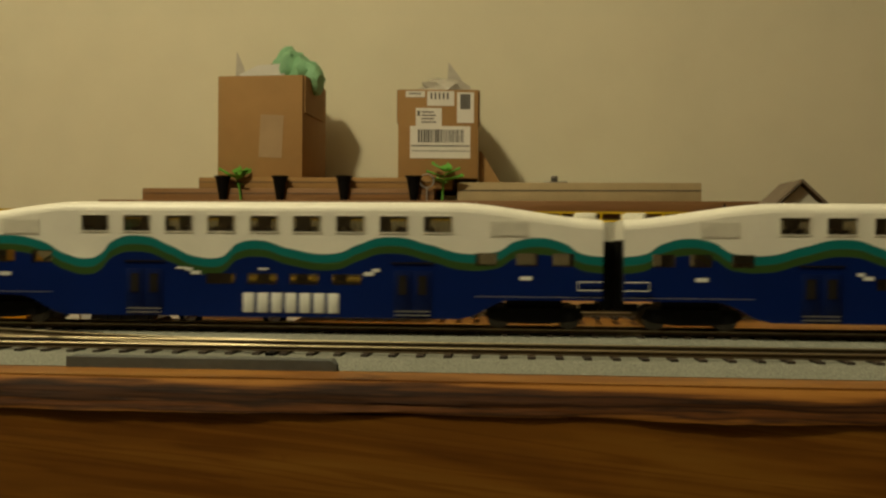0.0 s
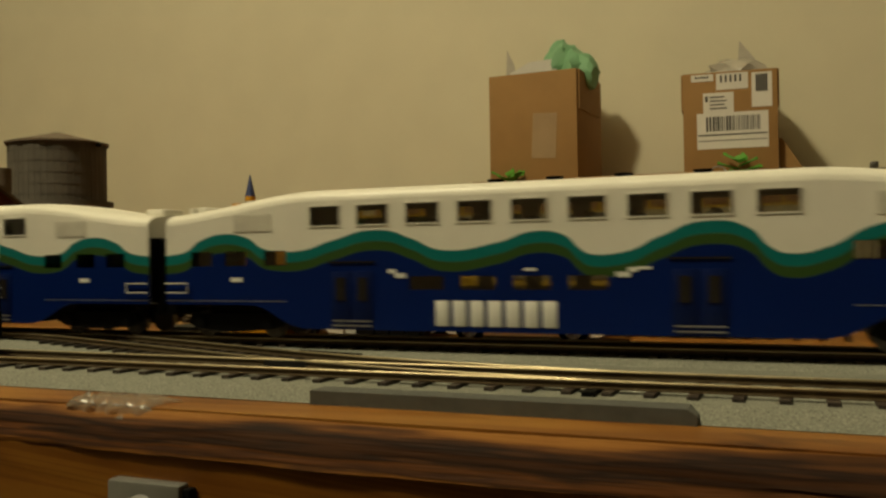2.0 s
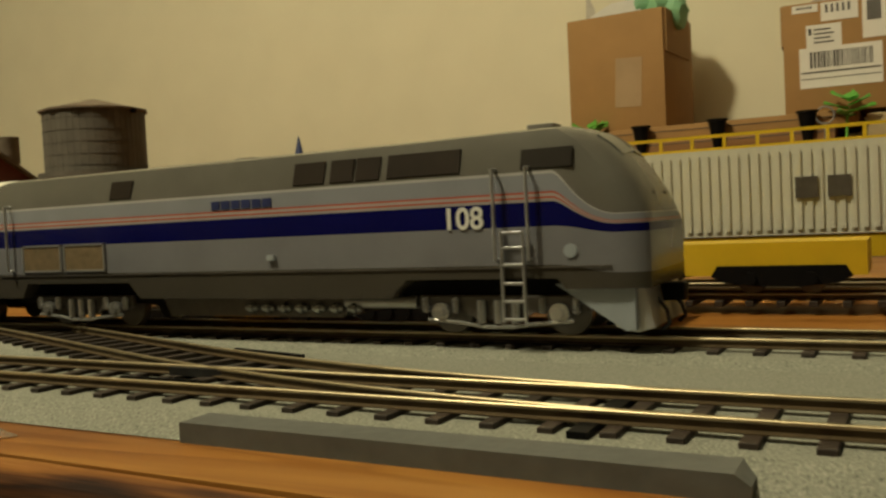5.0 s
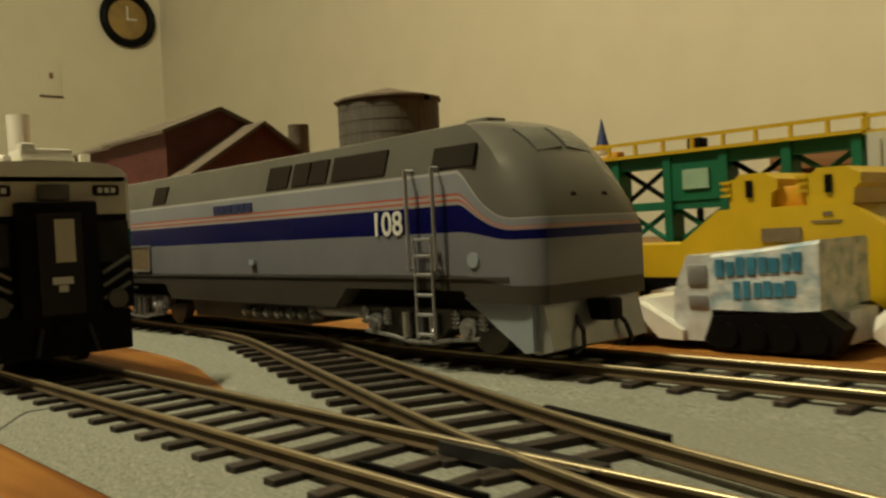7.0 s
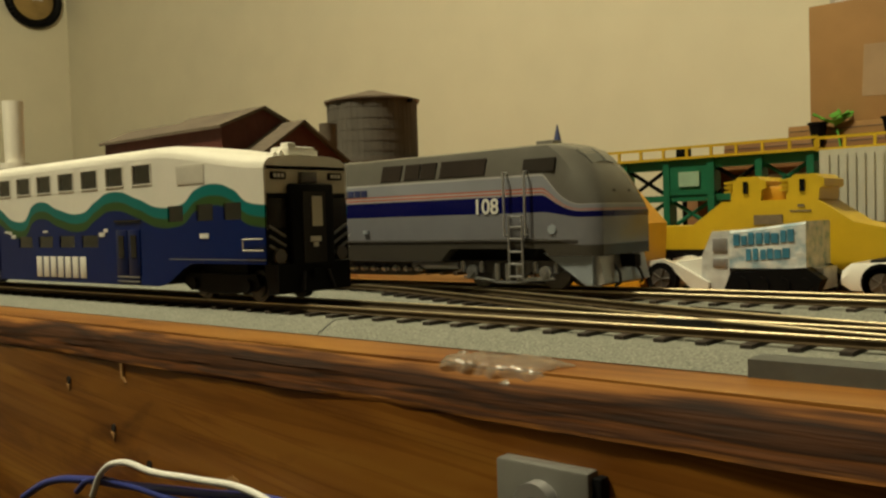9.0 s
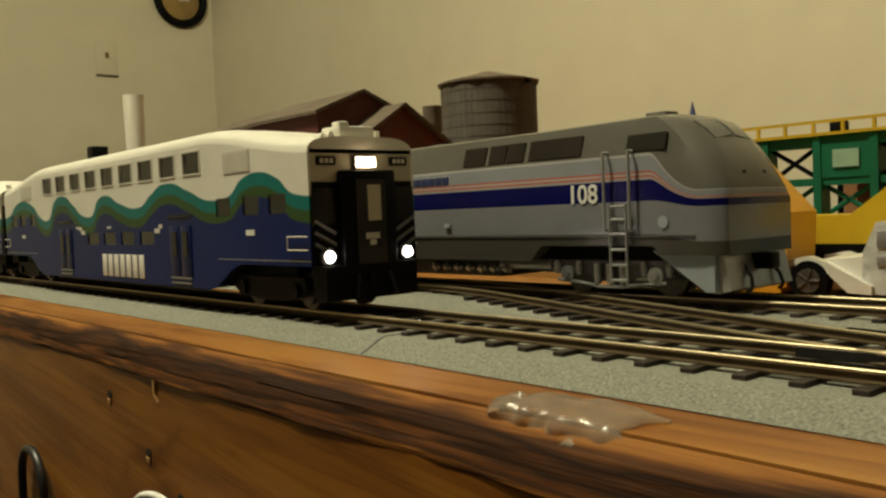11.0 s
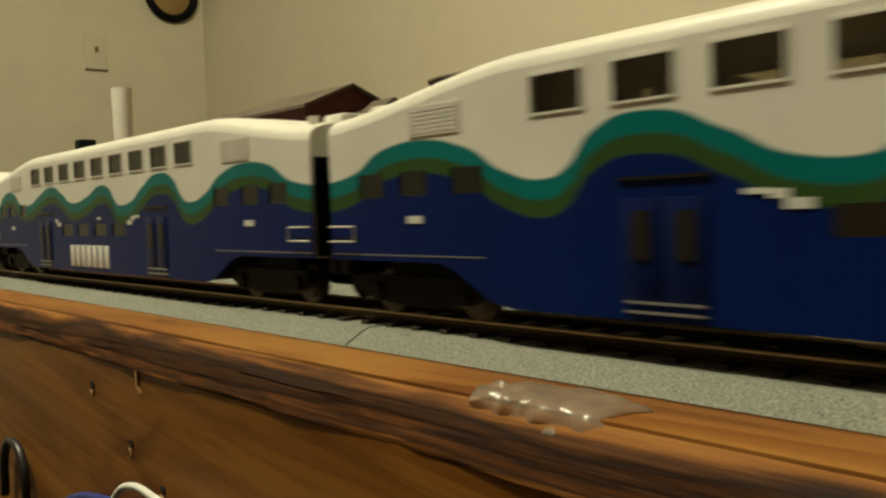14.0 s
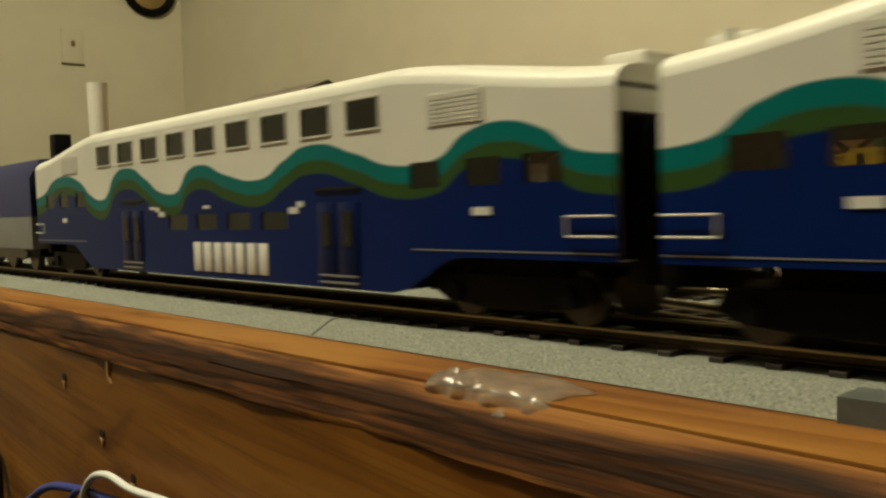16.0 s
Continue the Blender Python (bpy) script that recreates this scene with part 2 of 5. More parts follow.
def glass_mat(name, tint, gloss=0.12):
    m = bpy.data.materials.new(name)
    m.use_nodes = True
    n, l = m.node_tree.nodes, m.node_tree.links
    n.remove(n["Principled BSDF"])
    tr, gl, mx, fr = n.new("ShaderNodeBsdfTransparent"), n.new("ShaderNodeBsdfGlossy"), n.new("ShaderNodeMixShader"), n.new("ShaderNodeFresnel")
    tr.inputs[0].default_value = (*tint, 1)
    gl.inputs["Roughness"].default_value = gloss
    more = n.new("ShaderNodeMath")
    more.inputs[1].default_value = 0.07
    l.new(fr.outputs[0], more.inputs[0])
    l.new(more.outputs[0], mx.inputs[0])
    l.new(tr.outputs[0], mx.inputs[1])
    l.new(gl.outputs[0], mx.inputs[2])
    l.new(mx.outputs[0], n["Material Output"].inputs[0])
    return m


def glow_mat(name, colour, strength):
    m = bpy.data.materials.new(name)
    m.use_nodes = True
    b = m.node_tree.nodes["Principled BSDF"]
    b.inputs["Base Color"].default_value = (*colour, 1)
    b.inputs["Emission Color"].default_value = (*colour, 1)
    b.inputs["Emission Strength"].default_value = strength
    return m


M = dict(
    wall=mat("painted_wall", (0.70, 0.655, 0.50), 0.85, 0, 0.05, 9, 0.05),
    ceiling=mat("ceiling_paint", (0.42, 0.40, 0.35), 0.9, 0, 0.04, 6),
    # dark colour for walls out of view, chosen to weaken the bounced light
    wall_unseen=mat("dark_unseen_wall", (0.26, 0.20, 0.13), 0.85, 0, 0.06, 9, 0.05),
    floor=mat("dark_unseen_floor", (0.04, 0.03, 0.024), 0.95, 0, 0.2, 60),
    table=board_mat("plywood_top", ((0.19, 0.072, 0.013), (0.28, 0.118, 0.022), (0.34, 0.165, 0.036)), (0.72, 0.62, 0.5), (0.35, 0.28, 0.22), 0.42, 0.30, 0),
    face=board_mat("plywood_face", ((0.17, 0.062, 0.008), (0.25, 0.100, 0.0125), (0.31, 0.138, 0.020)), (0.78, 0.70, 0.60), (0.5, 0.42, 0.35), 0.42, 0.25, -5),
    lip=strata_mat("splintered_plywood_edge", -0.0168, -0.0066, ((0.0, (0.17, 0.064, 0.010)), (0.10, (0.030, 0.010, 0.003)), (0.24, (0.095, 0.032, 0.006)), (0.36, (0.016, 0.006, 0.002)), (0.52, (0.050, 0.017, 0.004)), (0.66, (0.014, 0.005, 0.002)), (0.80, (0.085, 0.030, 0.006)), (0.90, (0.22, 0.088, 0.017)), (1.0, (0.26, 0.11, 0.022)))),
    ballast=ramp_mat("speckled_grey_roadbed", ((0.26, (0.075, 0.078, 0.065)), (0.40, (0.185, 0.19, 0.16)), (0.55, (0.22, 0.225, 0.19)), (0.72, (0.31, 0.31, 0.265))), 1700, (1, 1, 1), 0.8, 0.35, 4),
    ballast_dark=mat("dark_grey_plastic", (0.10, 0.105, 0.10), 0.5, 0, 0.2, 300, 0.2, spec=0.25),
    railweb=mat("dark_rail_web", (0.085, 0.060, 0.032), 0.45, 0.5, 0.3, 300, spec=0.3),
    rail=mat("nickel_rail", (0.50, 0.42, 0.28), 0.38, 1.0, 0.15, 150),
    tie=mat("brown_sleeper", (0.024, 0.015, 0.010), 0.6, 0, 0.25, 500, 0.3, rand=0.3),
    black=mat("black_plastic", (0.004, 0.004, 0.0045), 0.5, 0, 0.2, 300, spec=0.1),
    frog=mat("black_frog", (0.01, 0.01, 0.011), 0.4, 0, 0.2, 300),
    coach=wave_mat("white_teal_green_blue_livery", (0.82, 0.80, 0.73), (0.004, 0.165, 0.165), (0.036, 0.082, 0.020), (0.001, 0.012, 0.105)),
    roof=mat("white_roof", (0.80, 0.78, 0.70), 0.42, 0, 0.07, 70, 0.05),
    cream=mat("cream_cab_end", (0.55, 0.5, 0.38), 0.5, 0, 0.1, 120),
    white=mat("white_lettering", (0.75, 0.75, 0.72), 0.5, 0, 0.06, 200),
    grill=mat("pale_grey_vent", (0.68, 0.66, 0.59), 0.6, 0, 0.1, 200),
    glass=glass_mat("tinted_window", (0.78, 0.76, 0.70), 0.06),
    darkglass=mat("dark_window", (0.022, 0.019, 0.016), 0.25, 0, 0.3, 60, spec=0.25),
    brownglass=mat("brown_screen", (0.02, 0.014, 0.010), 0.6, 0, 0.25, 150, spec=0.1),
    seat=mat("grey_interior", (0.34, 0.30, 0.26), 0.8, 0, 0.25, 100),
    # the thin pale band at 0.0382 is a painted highlight along the body edge
    loco=bands_mat("silver_loco_livery_edge_highlight", ((0, (0.075, 0.068, 0.057)), (0.0172, (0.225, 0.23, 0.26)), (0.0262, (0.002, 0.003, 0.085)), (0.0318, (0.34, 0.33, 0.34)), (0.0324, (0.44, 0.11, 0.075)), (0.0330, (0.40, 0.36, 0.36)), (0.0336, (0.44, 0.11, 0.075)), (0.0341, (0.27, 0.285, 0.33)), (0.0382, (0.46, 0.46, 0.46)), (0.0387, (0.16, 0.155, 0.138))), 0.26, 0.3, (0.2000, 0.2150, 3.0)),
    loco_roof=mat("grey_roof_paint", (0.16, 0.155, 0.138), 0.35, 0.2, 0.12, 120),
    silver=mat("silver_paint", (0.45, 0.45, 0.46), 0.3, 0.6, 0.15, 200),
    steel=mat("dark_steel", (0.13, 0.12, 0.11), 0.35, 0.6, 0.3, 200),
    tan=mat("tan_grille", (0.2, 0.15, 0.09), 0.5, 0.2, 0.3, 400, 0.3),
    paleblue=mat("pale_blue_pilot", (0.33, 0.37, 0.42), 0.4, 0.1, 0.1, 200),
    navy=mat("navy_lettering", (0.02, 0.03, 0.12), 0.5),
    yellow=mat("yellow_plastic", (0.56, 0.37, 0.012), 0.4, 0, 0.1, 150),
    orange=mat("orange_yellow_plastic", (0.60, 0.29, 0.012), 0.45, 0, 0.1, 150),
    green=mat("green_girder", (0.004, 0.12, 0.06), 0.45, 0, 0.2, 150),
    container=mat("off_white_container", (0.52, 0.52, 0.46), 0.5, 0, 0.08, 80),
    toywhite=mat("white_toy_paint", (0.72, 0.71, 0.66), 0.25, 0, 0.05, 100, coat=0.5),
    clearice=mat("clear_grey_plastic", (0.58, 0.60, 0.60), 0.2, 0.1, 0.3, 250, 0.4),
    chromeglass=mat("grey_windscreen", (0.10, 0.105, 0.10), 0.15, 0.2, 0.3, 120),
    tarp=ramp_mat("blue_white_printed_tarp", ((0.36, (0.30, 0.42, 0.50)), (0.50, (0.56, 0.62, 0.64)), (0.66, (0.75, 0.77, 0.76))), 200, (1, 1, 1.3), 0.22, 0.3, 3, 0.0, 0.5),
    tower=mat("weathered_grey_staves", (0.095, 0.085, 0.072), 0.75, 0, 0.3, 120, 0.3, (1, 1, 0.2)),
    towerroof=mat("brown_grey_tower_roof", (0.14, 0.105, 0.075), 0.8, 0, 0.25, 120, 0.3),
    red=mat("dark_red_siding", (0.10, 0.022, 0.014), 0.7, 0, 0.25, 160, 0.3),
    shingle=mat("grey_brown_shingle", (0.115, 0.088, 0.062), 0.85, 0, 0.25, 220, 0.5),
    cardboard=mat("brown_cardboard", (0.33, 0.185, 0.066), 0.8, 0, 0.1, 30, 0.05),
    cardboard_pale=mat("pale_cardboard", (0.42, 0.33, 0.19), 0.8, 0, 0.1, 25, 0.05),
    paper=mat("white_paper", (0.72, 0.70, 0.66), 0.7, 0, 0.05, 60),
    ink=mat("dark_print", (0.06, 0.055, 0.05), 0.7),
    tape=mat("shiny_tape", (0.38, 0.27, 0.165), 0.12, 0, 0.1, 40),
    gift=mat("green_tissue", (0.22, 0.46, 0.26), 0.6, 0, 0.15, 40, 0.3),
    film=mat("clear_wrap", (0.5, 0.46, 0.4), 0.2, 0, 0.2, 60, 0.4),
    leaf=mat("bright_green_leaf", (0.12, 0.42, 0.05), 0.5, 0, 0.3, 90, rand=0.2),
    woodstrip=mat("brown_wood", (0.24, 0.12, 0.045), 0.6, 0, 0.25, 20, 0.2, (0.3, 3, 3)),
    metalplate=mat("grey_metal_plate", (0.21, 0.21, 0.2), 0.4, 0.4, 0.15, 120, 0.1),
    wirewhite=mat("white_cable", (0.72, 0.72, 0.7), 0.4),
    wireblue=mat("blue_cable", (0.02, 0.035, 0.22), 0.4),
    wiredark=mat("black_cable", (0.015, 0.015, 0.018), 0.4),
    wax=mat("white_tube", (0.75, 0.72, 0.64), 0.5, 0, 0.06, 60),
    coneblue=mat("blue_cone", (0.02, 0.035, 0.12), 0.5),
    gum=None,
    hole=mat("dark_hole", (0.01, 0.006, 0.003), 0.9),
    splinter=mat("pale_splinter", (0.40, 0.22, 0.075), 0.7),
    lamp_on=glow_mat("lit_headlight", (1.0, 0.74, 0.42), 9.0),
    lamp_white=glow_mat("lit_ditch_light", (1.0, 0.90, 0.78), 22.0),
    gold=mat("gold_clock_face", (0.35, 0.24, 0.09), 0.35, 0.4, 0.3, 30),
)
gum = bpy.data.materials.new("clear_glue")
gum.use_nodes = True
gb = gum.node_tree.nodes["Principled BSDF"]
gb.inputs["Base Color"].default_value = (0.90, 0.82, 0.68, 1)
gb.inputs["Roughness"].default_value, gb.inputs["Transmission Weight"].default_value, gb.inputs["IOR"].default_value = 0.27, 0.86, 1.38
M["gum"] = gum


# ---- mesh helpers ----
def part(name, bm, material, parent=None, label=""):
    me = bpy.data.meshes.new(name)
    bmesh.ops.recalc_face_normals(bm, faces=bm.faces)
    for f in bm.faces:
        f.smooth = True
    for e in bm.edges:
        e.smooth = len(e.link_faces) == 2 and e.calc_face_angle(3.0) < 0.6
    bm.to_mesh(me)
    bm.free()
    me.materials.append(material)
    ob = new(name, me)
    if parent:
        ob.parent = parent
    if label:
        ob["label"] = label
    return ob


def smooth(ob):
    for p in ob.data.polygons:
        p.use_smooth = True
    return ob


def thing(name, m, label, category, group="", kind=""):
    ob = new(name)
    ob.empty_display_size = 0.01
    ob.matrix_basis = m
    return tagged(ob, label, category, group, kind)


def box(bm, x0, x1, y0, y1, z0, z1, bevel=0.0, m=None):
    vs = bmesh.ops.create_cube(bm, size=1)["verts"]
    t = Matrix.Translation(((x0 + x1) / 2, (y0 + y1) / 2, (z0 + z1) / 2)) @ Matrix.Diagonal((x1 - x0, y1 - y0, z1 - z0, 1))
    bmesh.ops.transform(bm, matrix=(m @ t) if m else t, verts=vs)
    if bevel:
        es = list({e for v in vs for e in v.link_edges})
        bmesh.ops.bevel(bm, geom=es, offset=bevel, segments=2, affect="EDGES", profile=0.5)
    return bm


def prism(bm, pts, y0, y1, m=None):
    """A closed outline in x and z, given thickness along y."""
    a = [bm.verts.new((x, y0, z)) for x, z in pts]
    b = [bm.verts.new((x, y1, z)) for x, z in pts]
    bm.faces.new(a)
    bm.faces.new(b[::-1])
    for i in range(len(pts)):
        j = (i + 1) % len(pts)
        bm.faces.new((a[i], b[i], b[j], a[j]))
    if m:
        bmesh.ops.transform(bm, matrix=m, verts=a + b)
    return bm


def cyl(bm, place, axis, r, length, seg=16, r2=None):
    turn = {"x": pose(0, 0, 0, 0, 90, 0), "y": pose(0, 0, 0, 90, 0, 0), "z": Matrix()}[axis]
    bmesh.ops.create_cone(bm, cap_ends=True, segments=seg, radius1=r, radius2=r if r2 is None else r2, depth=length, matrix=Matrix.Translation(place) @ turn)
    return bm


def rod(bm, a, b, r, seg=6):
    a, b = Vector(a), Vector(b)
    m = Matrix.Translation((a + b) / 2) @ (b - a).to_track_quat("Z", "Y").to_matrix().to_4x4()
    bmesh.ops.create_cone(bm, cap_ends=True, segments=seg, radius1=r, radius2=r, depth=(b - a).length, matrix=m)
    return bm


def loft(sections):
    """Sections of equal length, each a list of points, closed round; capped at both ends."""
    bm = bmesh.new()
    rows = [[bm.verts.new(p) for p in s] for s in sections]
    k = len(rows[0])
    for a, b in zip(rows, rows[1:]):
        for i in range(k):
            j = (i + 1) % k
            bm.faces.new((a[i], a[j], b[j], b[i]))
    bm.faces.new(rows[0])
    bm.faces.new(rows[-1][::-1])
    return bm


def bb():
    return bmesh.new()

# ---- the room ----
X0, X1, Y0, Y1, ZF, ZC = -3.3, 3.8, -3.4, 1.46, -0.9, 1.72
BACK = 0.073          # centre of the rear track; the front one runs along y = 0
TOP = -0.0066         # table top; the rails' heads lie at z = 0


def slab(name, lo, hi, material, label, category):
    ob = part(name, box(bb(), lo[0], hi[0], lo[1], hi[1], lo[2], hi[2]), material)
    return tagged(ob, label, category, kind="structure")


# floor and ceiling lie out of view, coloured dark to keep shadows unfilled
slab("floor", (X0, Y0, ZF - 0.05), (X1, Y1, ZF), M["floor"], "unseen floor under the layout, dark to cut bounced light", "floor")
slab("ceiling", (X0, Y0, ZC), (X1, Y1, ZC + 0.05), M["ceiling"], "unseen ceiling, greyed to cut bounced light", "ceiling")
slab("wall_north", (X0, Y1, ZF), (X1, Y1 + 0.08, ZC), M["wall"], "plain beige painted wall behind the layout", "wall")
# south and east walls are never in view; their dark colour reduces fill light
slab("wall_south", (X0, Y0 - 0.08, ZF), (X1, Y0, ZC), M["wall_unseen"], "unseen closing wall, dark to cut bounced light", "wall")
slab("wall_west", (X0 - 0.08, Y0 - 0.08, ZF), (X0, Y1 + 0.08, ZC), M["wall"], "plain beige painted wall with clock and switch", "wall")
slab("wall_east", (X1, Y0 - 0.08, ZF), (X1 + 0.08, Y1 + 0.08, ZC), M["wall_unseen"], "unseen closing wall, dark to cut bounced light", "wall")

lampshade = thing("ceiling_lamp", pose(-0.72, -0.46, ZC), "round warm ceiling lamp of the room", "ceiling lamp")
part("lamp_base", cyl(bb(), (0, 0, -0.02), "z", 0.13, 0.04, 32), M["silver"], lampshade)
part("lamp_stem", cyl(bb(), (0, 0, -0.10), "z", 0.012, 0.13, 12), M["silver"], lampshade)

# ---- the layout table ----
table = thing("layout_table", pose(0, 0, 0), "plywood layout table with a splintered front edge", "table", kind="structure")
part("table_top", box(bb(), -2.2, 1.6, -0.0395, 1.35, TOP - 0.012, TOP), M["table"], table, "orange-brown plywood table top")
part("front_board", box(bb(), -2.2, 1.6, -0.0455, -0.0335, -0.30, -0.0150), M["face"], table, "varnished plywood front board")
for x in (-2.1, 0.0, 1.5):
    for y in (0.0, 1.25):
        part("leg", box(bb(), x, x + 0.07, y, y + 0.07, ZF, TOP - 0.012), M["woodstrip"], table)


def lip_mesh():
    """The torn plywood edge: ragged strata between the top and the front board."""
    bm = bb()
    rows = []
    n = 360
    prof = [(-0.0385, TOP - 0.0002), (-0.0405, -0.0076), (-0.0422, -0.0092), (-0.0433, -0.0104), (-0.0438, -0.0115), (-0.0446, -0.0127), (-0.0449, -0.0139), (-0.0458, -0.0151), (-0.0462, -0.0163), (-0.0454, -0.0168)]
    for i in range(n + 1):
        x = -1.4 + 2.6 * i / n
        row = []
        for k, (y, z) in enumerate(prof):
            a = noise.noise((x * 26, k * 1.7, 0.3)) * 0.0016 + noise.noise((x * 110, k * 2.3, 5.0)) * 0.0006
            w = 0.0 if k in (0, len(prof) - 1) else 1.0
            row.append(bm.verts.new((x, y + a * w * 0.45 + (0 if k else noise.noise((x * 18, 3, 1)) * 0.0015), z + (a * 0.5 if w else 0))))
        rows.append(row)
    for a, b in zip(rows, rows[1:]):
        for k in range(len(prof) - 1):
            bm.faces.new((a[k], a[k + 1], b[k + 1], b[k]))
    inner = [(bm.verts.new((r[0].co.x, -0.03, TOP - 0.004)), bm.verts.new((r[0].co.x, -0.03, -0.0168))) for r in rows]
    for i in range(n):
        bm.faces.new((rows[i][0], rows[i + 1][0], inner[i + 1][0], inner[i][0]))
        bm.faces.new((rows[i][-1], inner[i][1], inner[i + 1][1], rows[i + 1][-1]))
        bm.faces.new((inner[i][0], inner[i + 1][0], inner[i + 1][1], inner[i][1]))
    return bm


smooth(part("splintered_edge", lip_mesh(), M["lip"], table, "dark splintered plywood edge"))

# ---- tracks ----
RAIL = [(-0.00045, 0), (0.00045, 0), (0.00045, -0.0006), (0.0002, -0.0008), (0.0002, -0.0016), (0.0009, -0.0019), (0.0009, -0.0021), (-0.0009, -0.0021), (-0.0009, -0.0019), (-0.0002, -0.0016), (-0.0002, -0.0008), (-0.00045, -0.0006)]
HEAD = [(-0.0005, -0.0006)] + [(-0.0002 + 0.0003 * math.cos(math.radians(a)), -0.0003 + 0.0003 * math.sin(math.radians(a))) for a in (180, 162, 144, 126, 108, 90)] + [(0.0002 + 0.0003 * math.cos(math.radians(a)), -0.0003 + 0.0003 * math.sin(math.radians(a))) for a in (90, 72, 54, 36, 18, 0)] + [(0.0005, -0.0006)]
BED = [(-0.0235, TOP + 0.0002), (-0.0178, -0.0034), (-0.0165, -0.0030), (0.0165, -0.0030), (0.0178, -0.0034), (0.0235, TOP + 0.0002)]


def sweep(path, outline):
    """An outline (across, up) carried along a path of (x, y) points."""
    sections = []
    for i, p in enumerate(path):
        a, b = path[max(i - 1, 0)], path[min(i + 1, len(path) - 1)]
        d = Vector((b[0] - a[0], b[1] - a[1])).normalized()
        nrm = Vector((-d.y, d.x))
        sections.append([(p[0] + nrm.x * o, p[1] + nrm.y * o, z) for o, z in outline])
    return loft(sections)


tie_bm = box(bb(), -0.0013, 0.0013, -0.0134, 0.0134, -0.0040, -0.0021, 0.0002)
tie_me = bpy.data.meshes.new("sleeper")
tie_bm.to_mesh(tie_me)
tie_bm.free()
tie_me.materials.append(M["tie"])


def track(name, path, label, lo=-9.0, hi=9.0, bed=True):
    ob = thing(name, Matrix(), label, "railway track", "model tracks")
    if bed:
        part("roadbed", sweep(path, BED), M["ballast"], ob, "grey speckled plastic roadbed")
    for s in (-1, 1):
        # web and foot get a darker colour than the head
        rail = part("rail", sweep(path, [(s * 0.0083 + o, z) for o, z in RAIL[2:] ]), M["railweb"], ob, "dark rail web and foot")
        part("rail_head", sweep(path, [(s * 0.0083 + o, z) for o, z in HEAD]), M["rail"], rail, "bright nickel rail head")
    done = 0.0
    for a, b in zip(path, path[1:]):
        d = Vector((b[0] - a[0], b[1] - a[1]))
        while done < d.length:
            p = Vector(a) + d * (done / d.length)
            if lo <= p.x <= hi:
                t = new("sleeper", tie_me)
                t.parent = ob
                t.matrix_basis = Matrix.Translation((p.x, p.y, 0)) @ Matrix.Rotation(math.atan2(d.y, d.x), 4, "Z")
            done += 0.0095
        done -= d.length
    return ob


track("front_track", [(-1.5, 0), (1.2, 0)], "front model track with nickel rails on grey roadbed", -1.1, 0.55)
track("rear_track", [(-1.5, BACK), (1.2, BACK)], "rear model track with nickel rails on grey roadbed", -1.1, 0.55)


def branch():
    pts = []
    for i in range(41):
        x = -0.015 - 0.36 * i / 40
        d = max(0.0, -0.018 - x)
        y = 1.10 * d * d if d < 0.155 else 0.02643 + 0.338 * (d - 0.155)
        over = y - (BACK - 0.014)
        if over > 0:
            y = BACK - 0.014 * math.exp(-over / 0.014)
        pts.append((x, y))
    return pts


turnout = track("turnout", branch(), "turnout track branching to the rear track", -0.285, -0.135, bed=False)
bedpts = [p for p in branch() if p[0] < -0.11]
part("roadbed", sweep(bedpts, [(o * 0.97, z - 0.00025) for o, z in BED]), M["ballast"], turnout)
# flat plastic web between the two routes, frog and point blades
part("frog", prism(bb(), [(-0.128, -0.0022), (-0.152, -0.0022), (-0.152, -0.0004), (-0.128, -0.0004)], 0.0068, 0.0115, None), M["frog"], turnout, "black plastic frog")
part("guard_rail", box(bb(), -0.152, -0.130, -0.0066, -0.0060, -0.002, 0.0001), M["black"], turnout)
part("guard_rail", box(bb(), -0.0125, 0.0125, -0.0005, 0.0005, -0.0014, 0.0002, m=Matrix.Translation((-0.141, 0.0270, 0)) @ Matrix.Rotation(-math.atan(1 / 4.7), 4, "Z")), M["black"], turnout)
part("switch_cover", prism(bb(), [(-0.118, -0.0066), (-0.118, -0.0031), (-0.0275, -0.0031), (-0.0255, -0.0045), (-0.0255, -0.0066)], -0.0242, -0.0168), M["ballast_dark"], turnout, "dark grey switch machine cover")
part("throw_bar", box(bb(), -0.052, -0.049, -0.0152, 0.012, -0.0036, -0.0019), M["black"], turnout)
# joint between two roadbed pieces
part("bed_joint", sweep([(-0.2402, 0), (-0.2397, 0)], [(o * 1.006, z + 0.00015) for o, z in BED]), M["ballast_dark"], turnout, "dark gap between roadbed pieces")
part("infill", box(bb(), -0.185, 0.62, 0.0205, 0.0525, TOP, -0.0046), M["ballast"], turnout, "grey ballast between the tracks")


# ---- coaches ----
HALF = COACH_L / 2
CW = 0.0172


def roof_z(x):
    a = max(0.0, abs(x) - (HALF - 0.060)) / 0.060
    return 0.0538 - 0.0072 * (a * a * (3 - 2 * a) * 0.6 + a * 0.4)


def floor_z(x):
    a = min(1.0, max(0.0, (abs(x) - 0.085) / 0.022))
    return 0.0044 + 0.0083 * a * a * (3 - 2 * a)


UPPER = [(-0.0760 + 0.0186 * k, 0.0118, 0.0407, 0.0474) for k in range(9)]
LOWER = [(-0.0375 + 0.0182 * k, 0.0125, 0.0182, 0.0228) for k in range(4)]
ENDS = [(s * c, 0.0092, 0.0268, 0.0322) for s in (-1, 1) for c in (0.0965, 0.1135, 0.1285)]
WINDOWS = UPPER + LOWER + ENDS


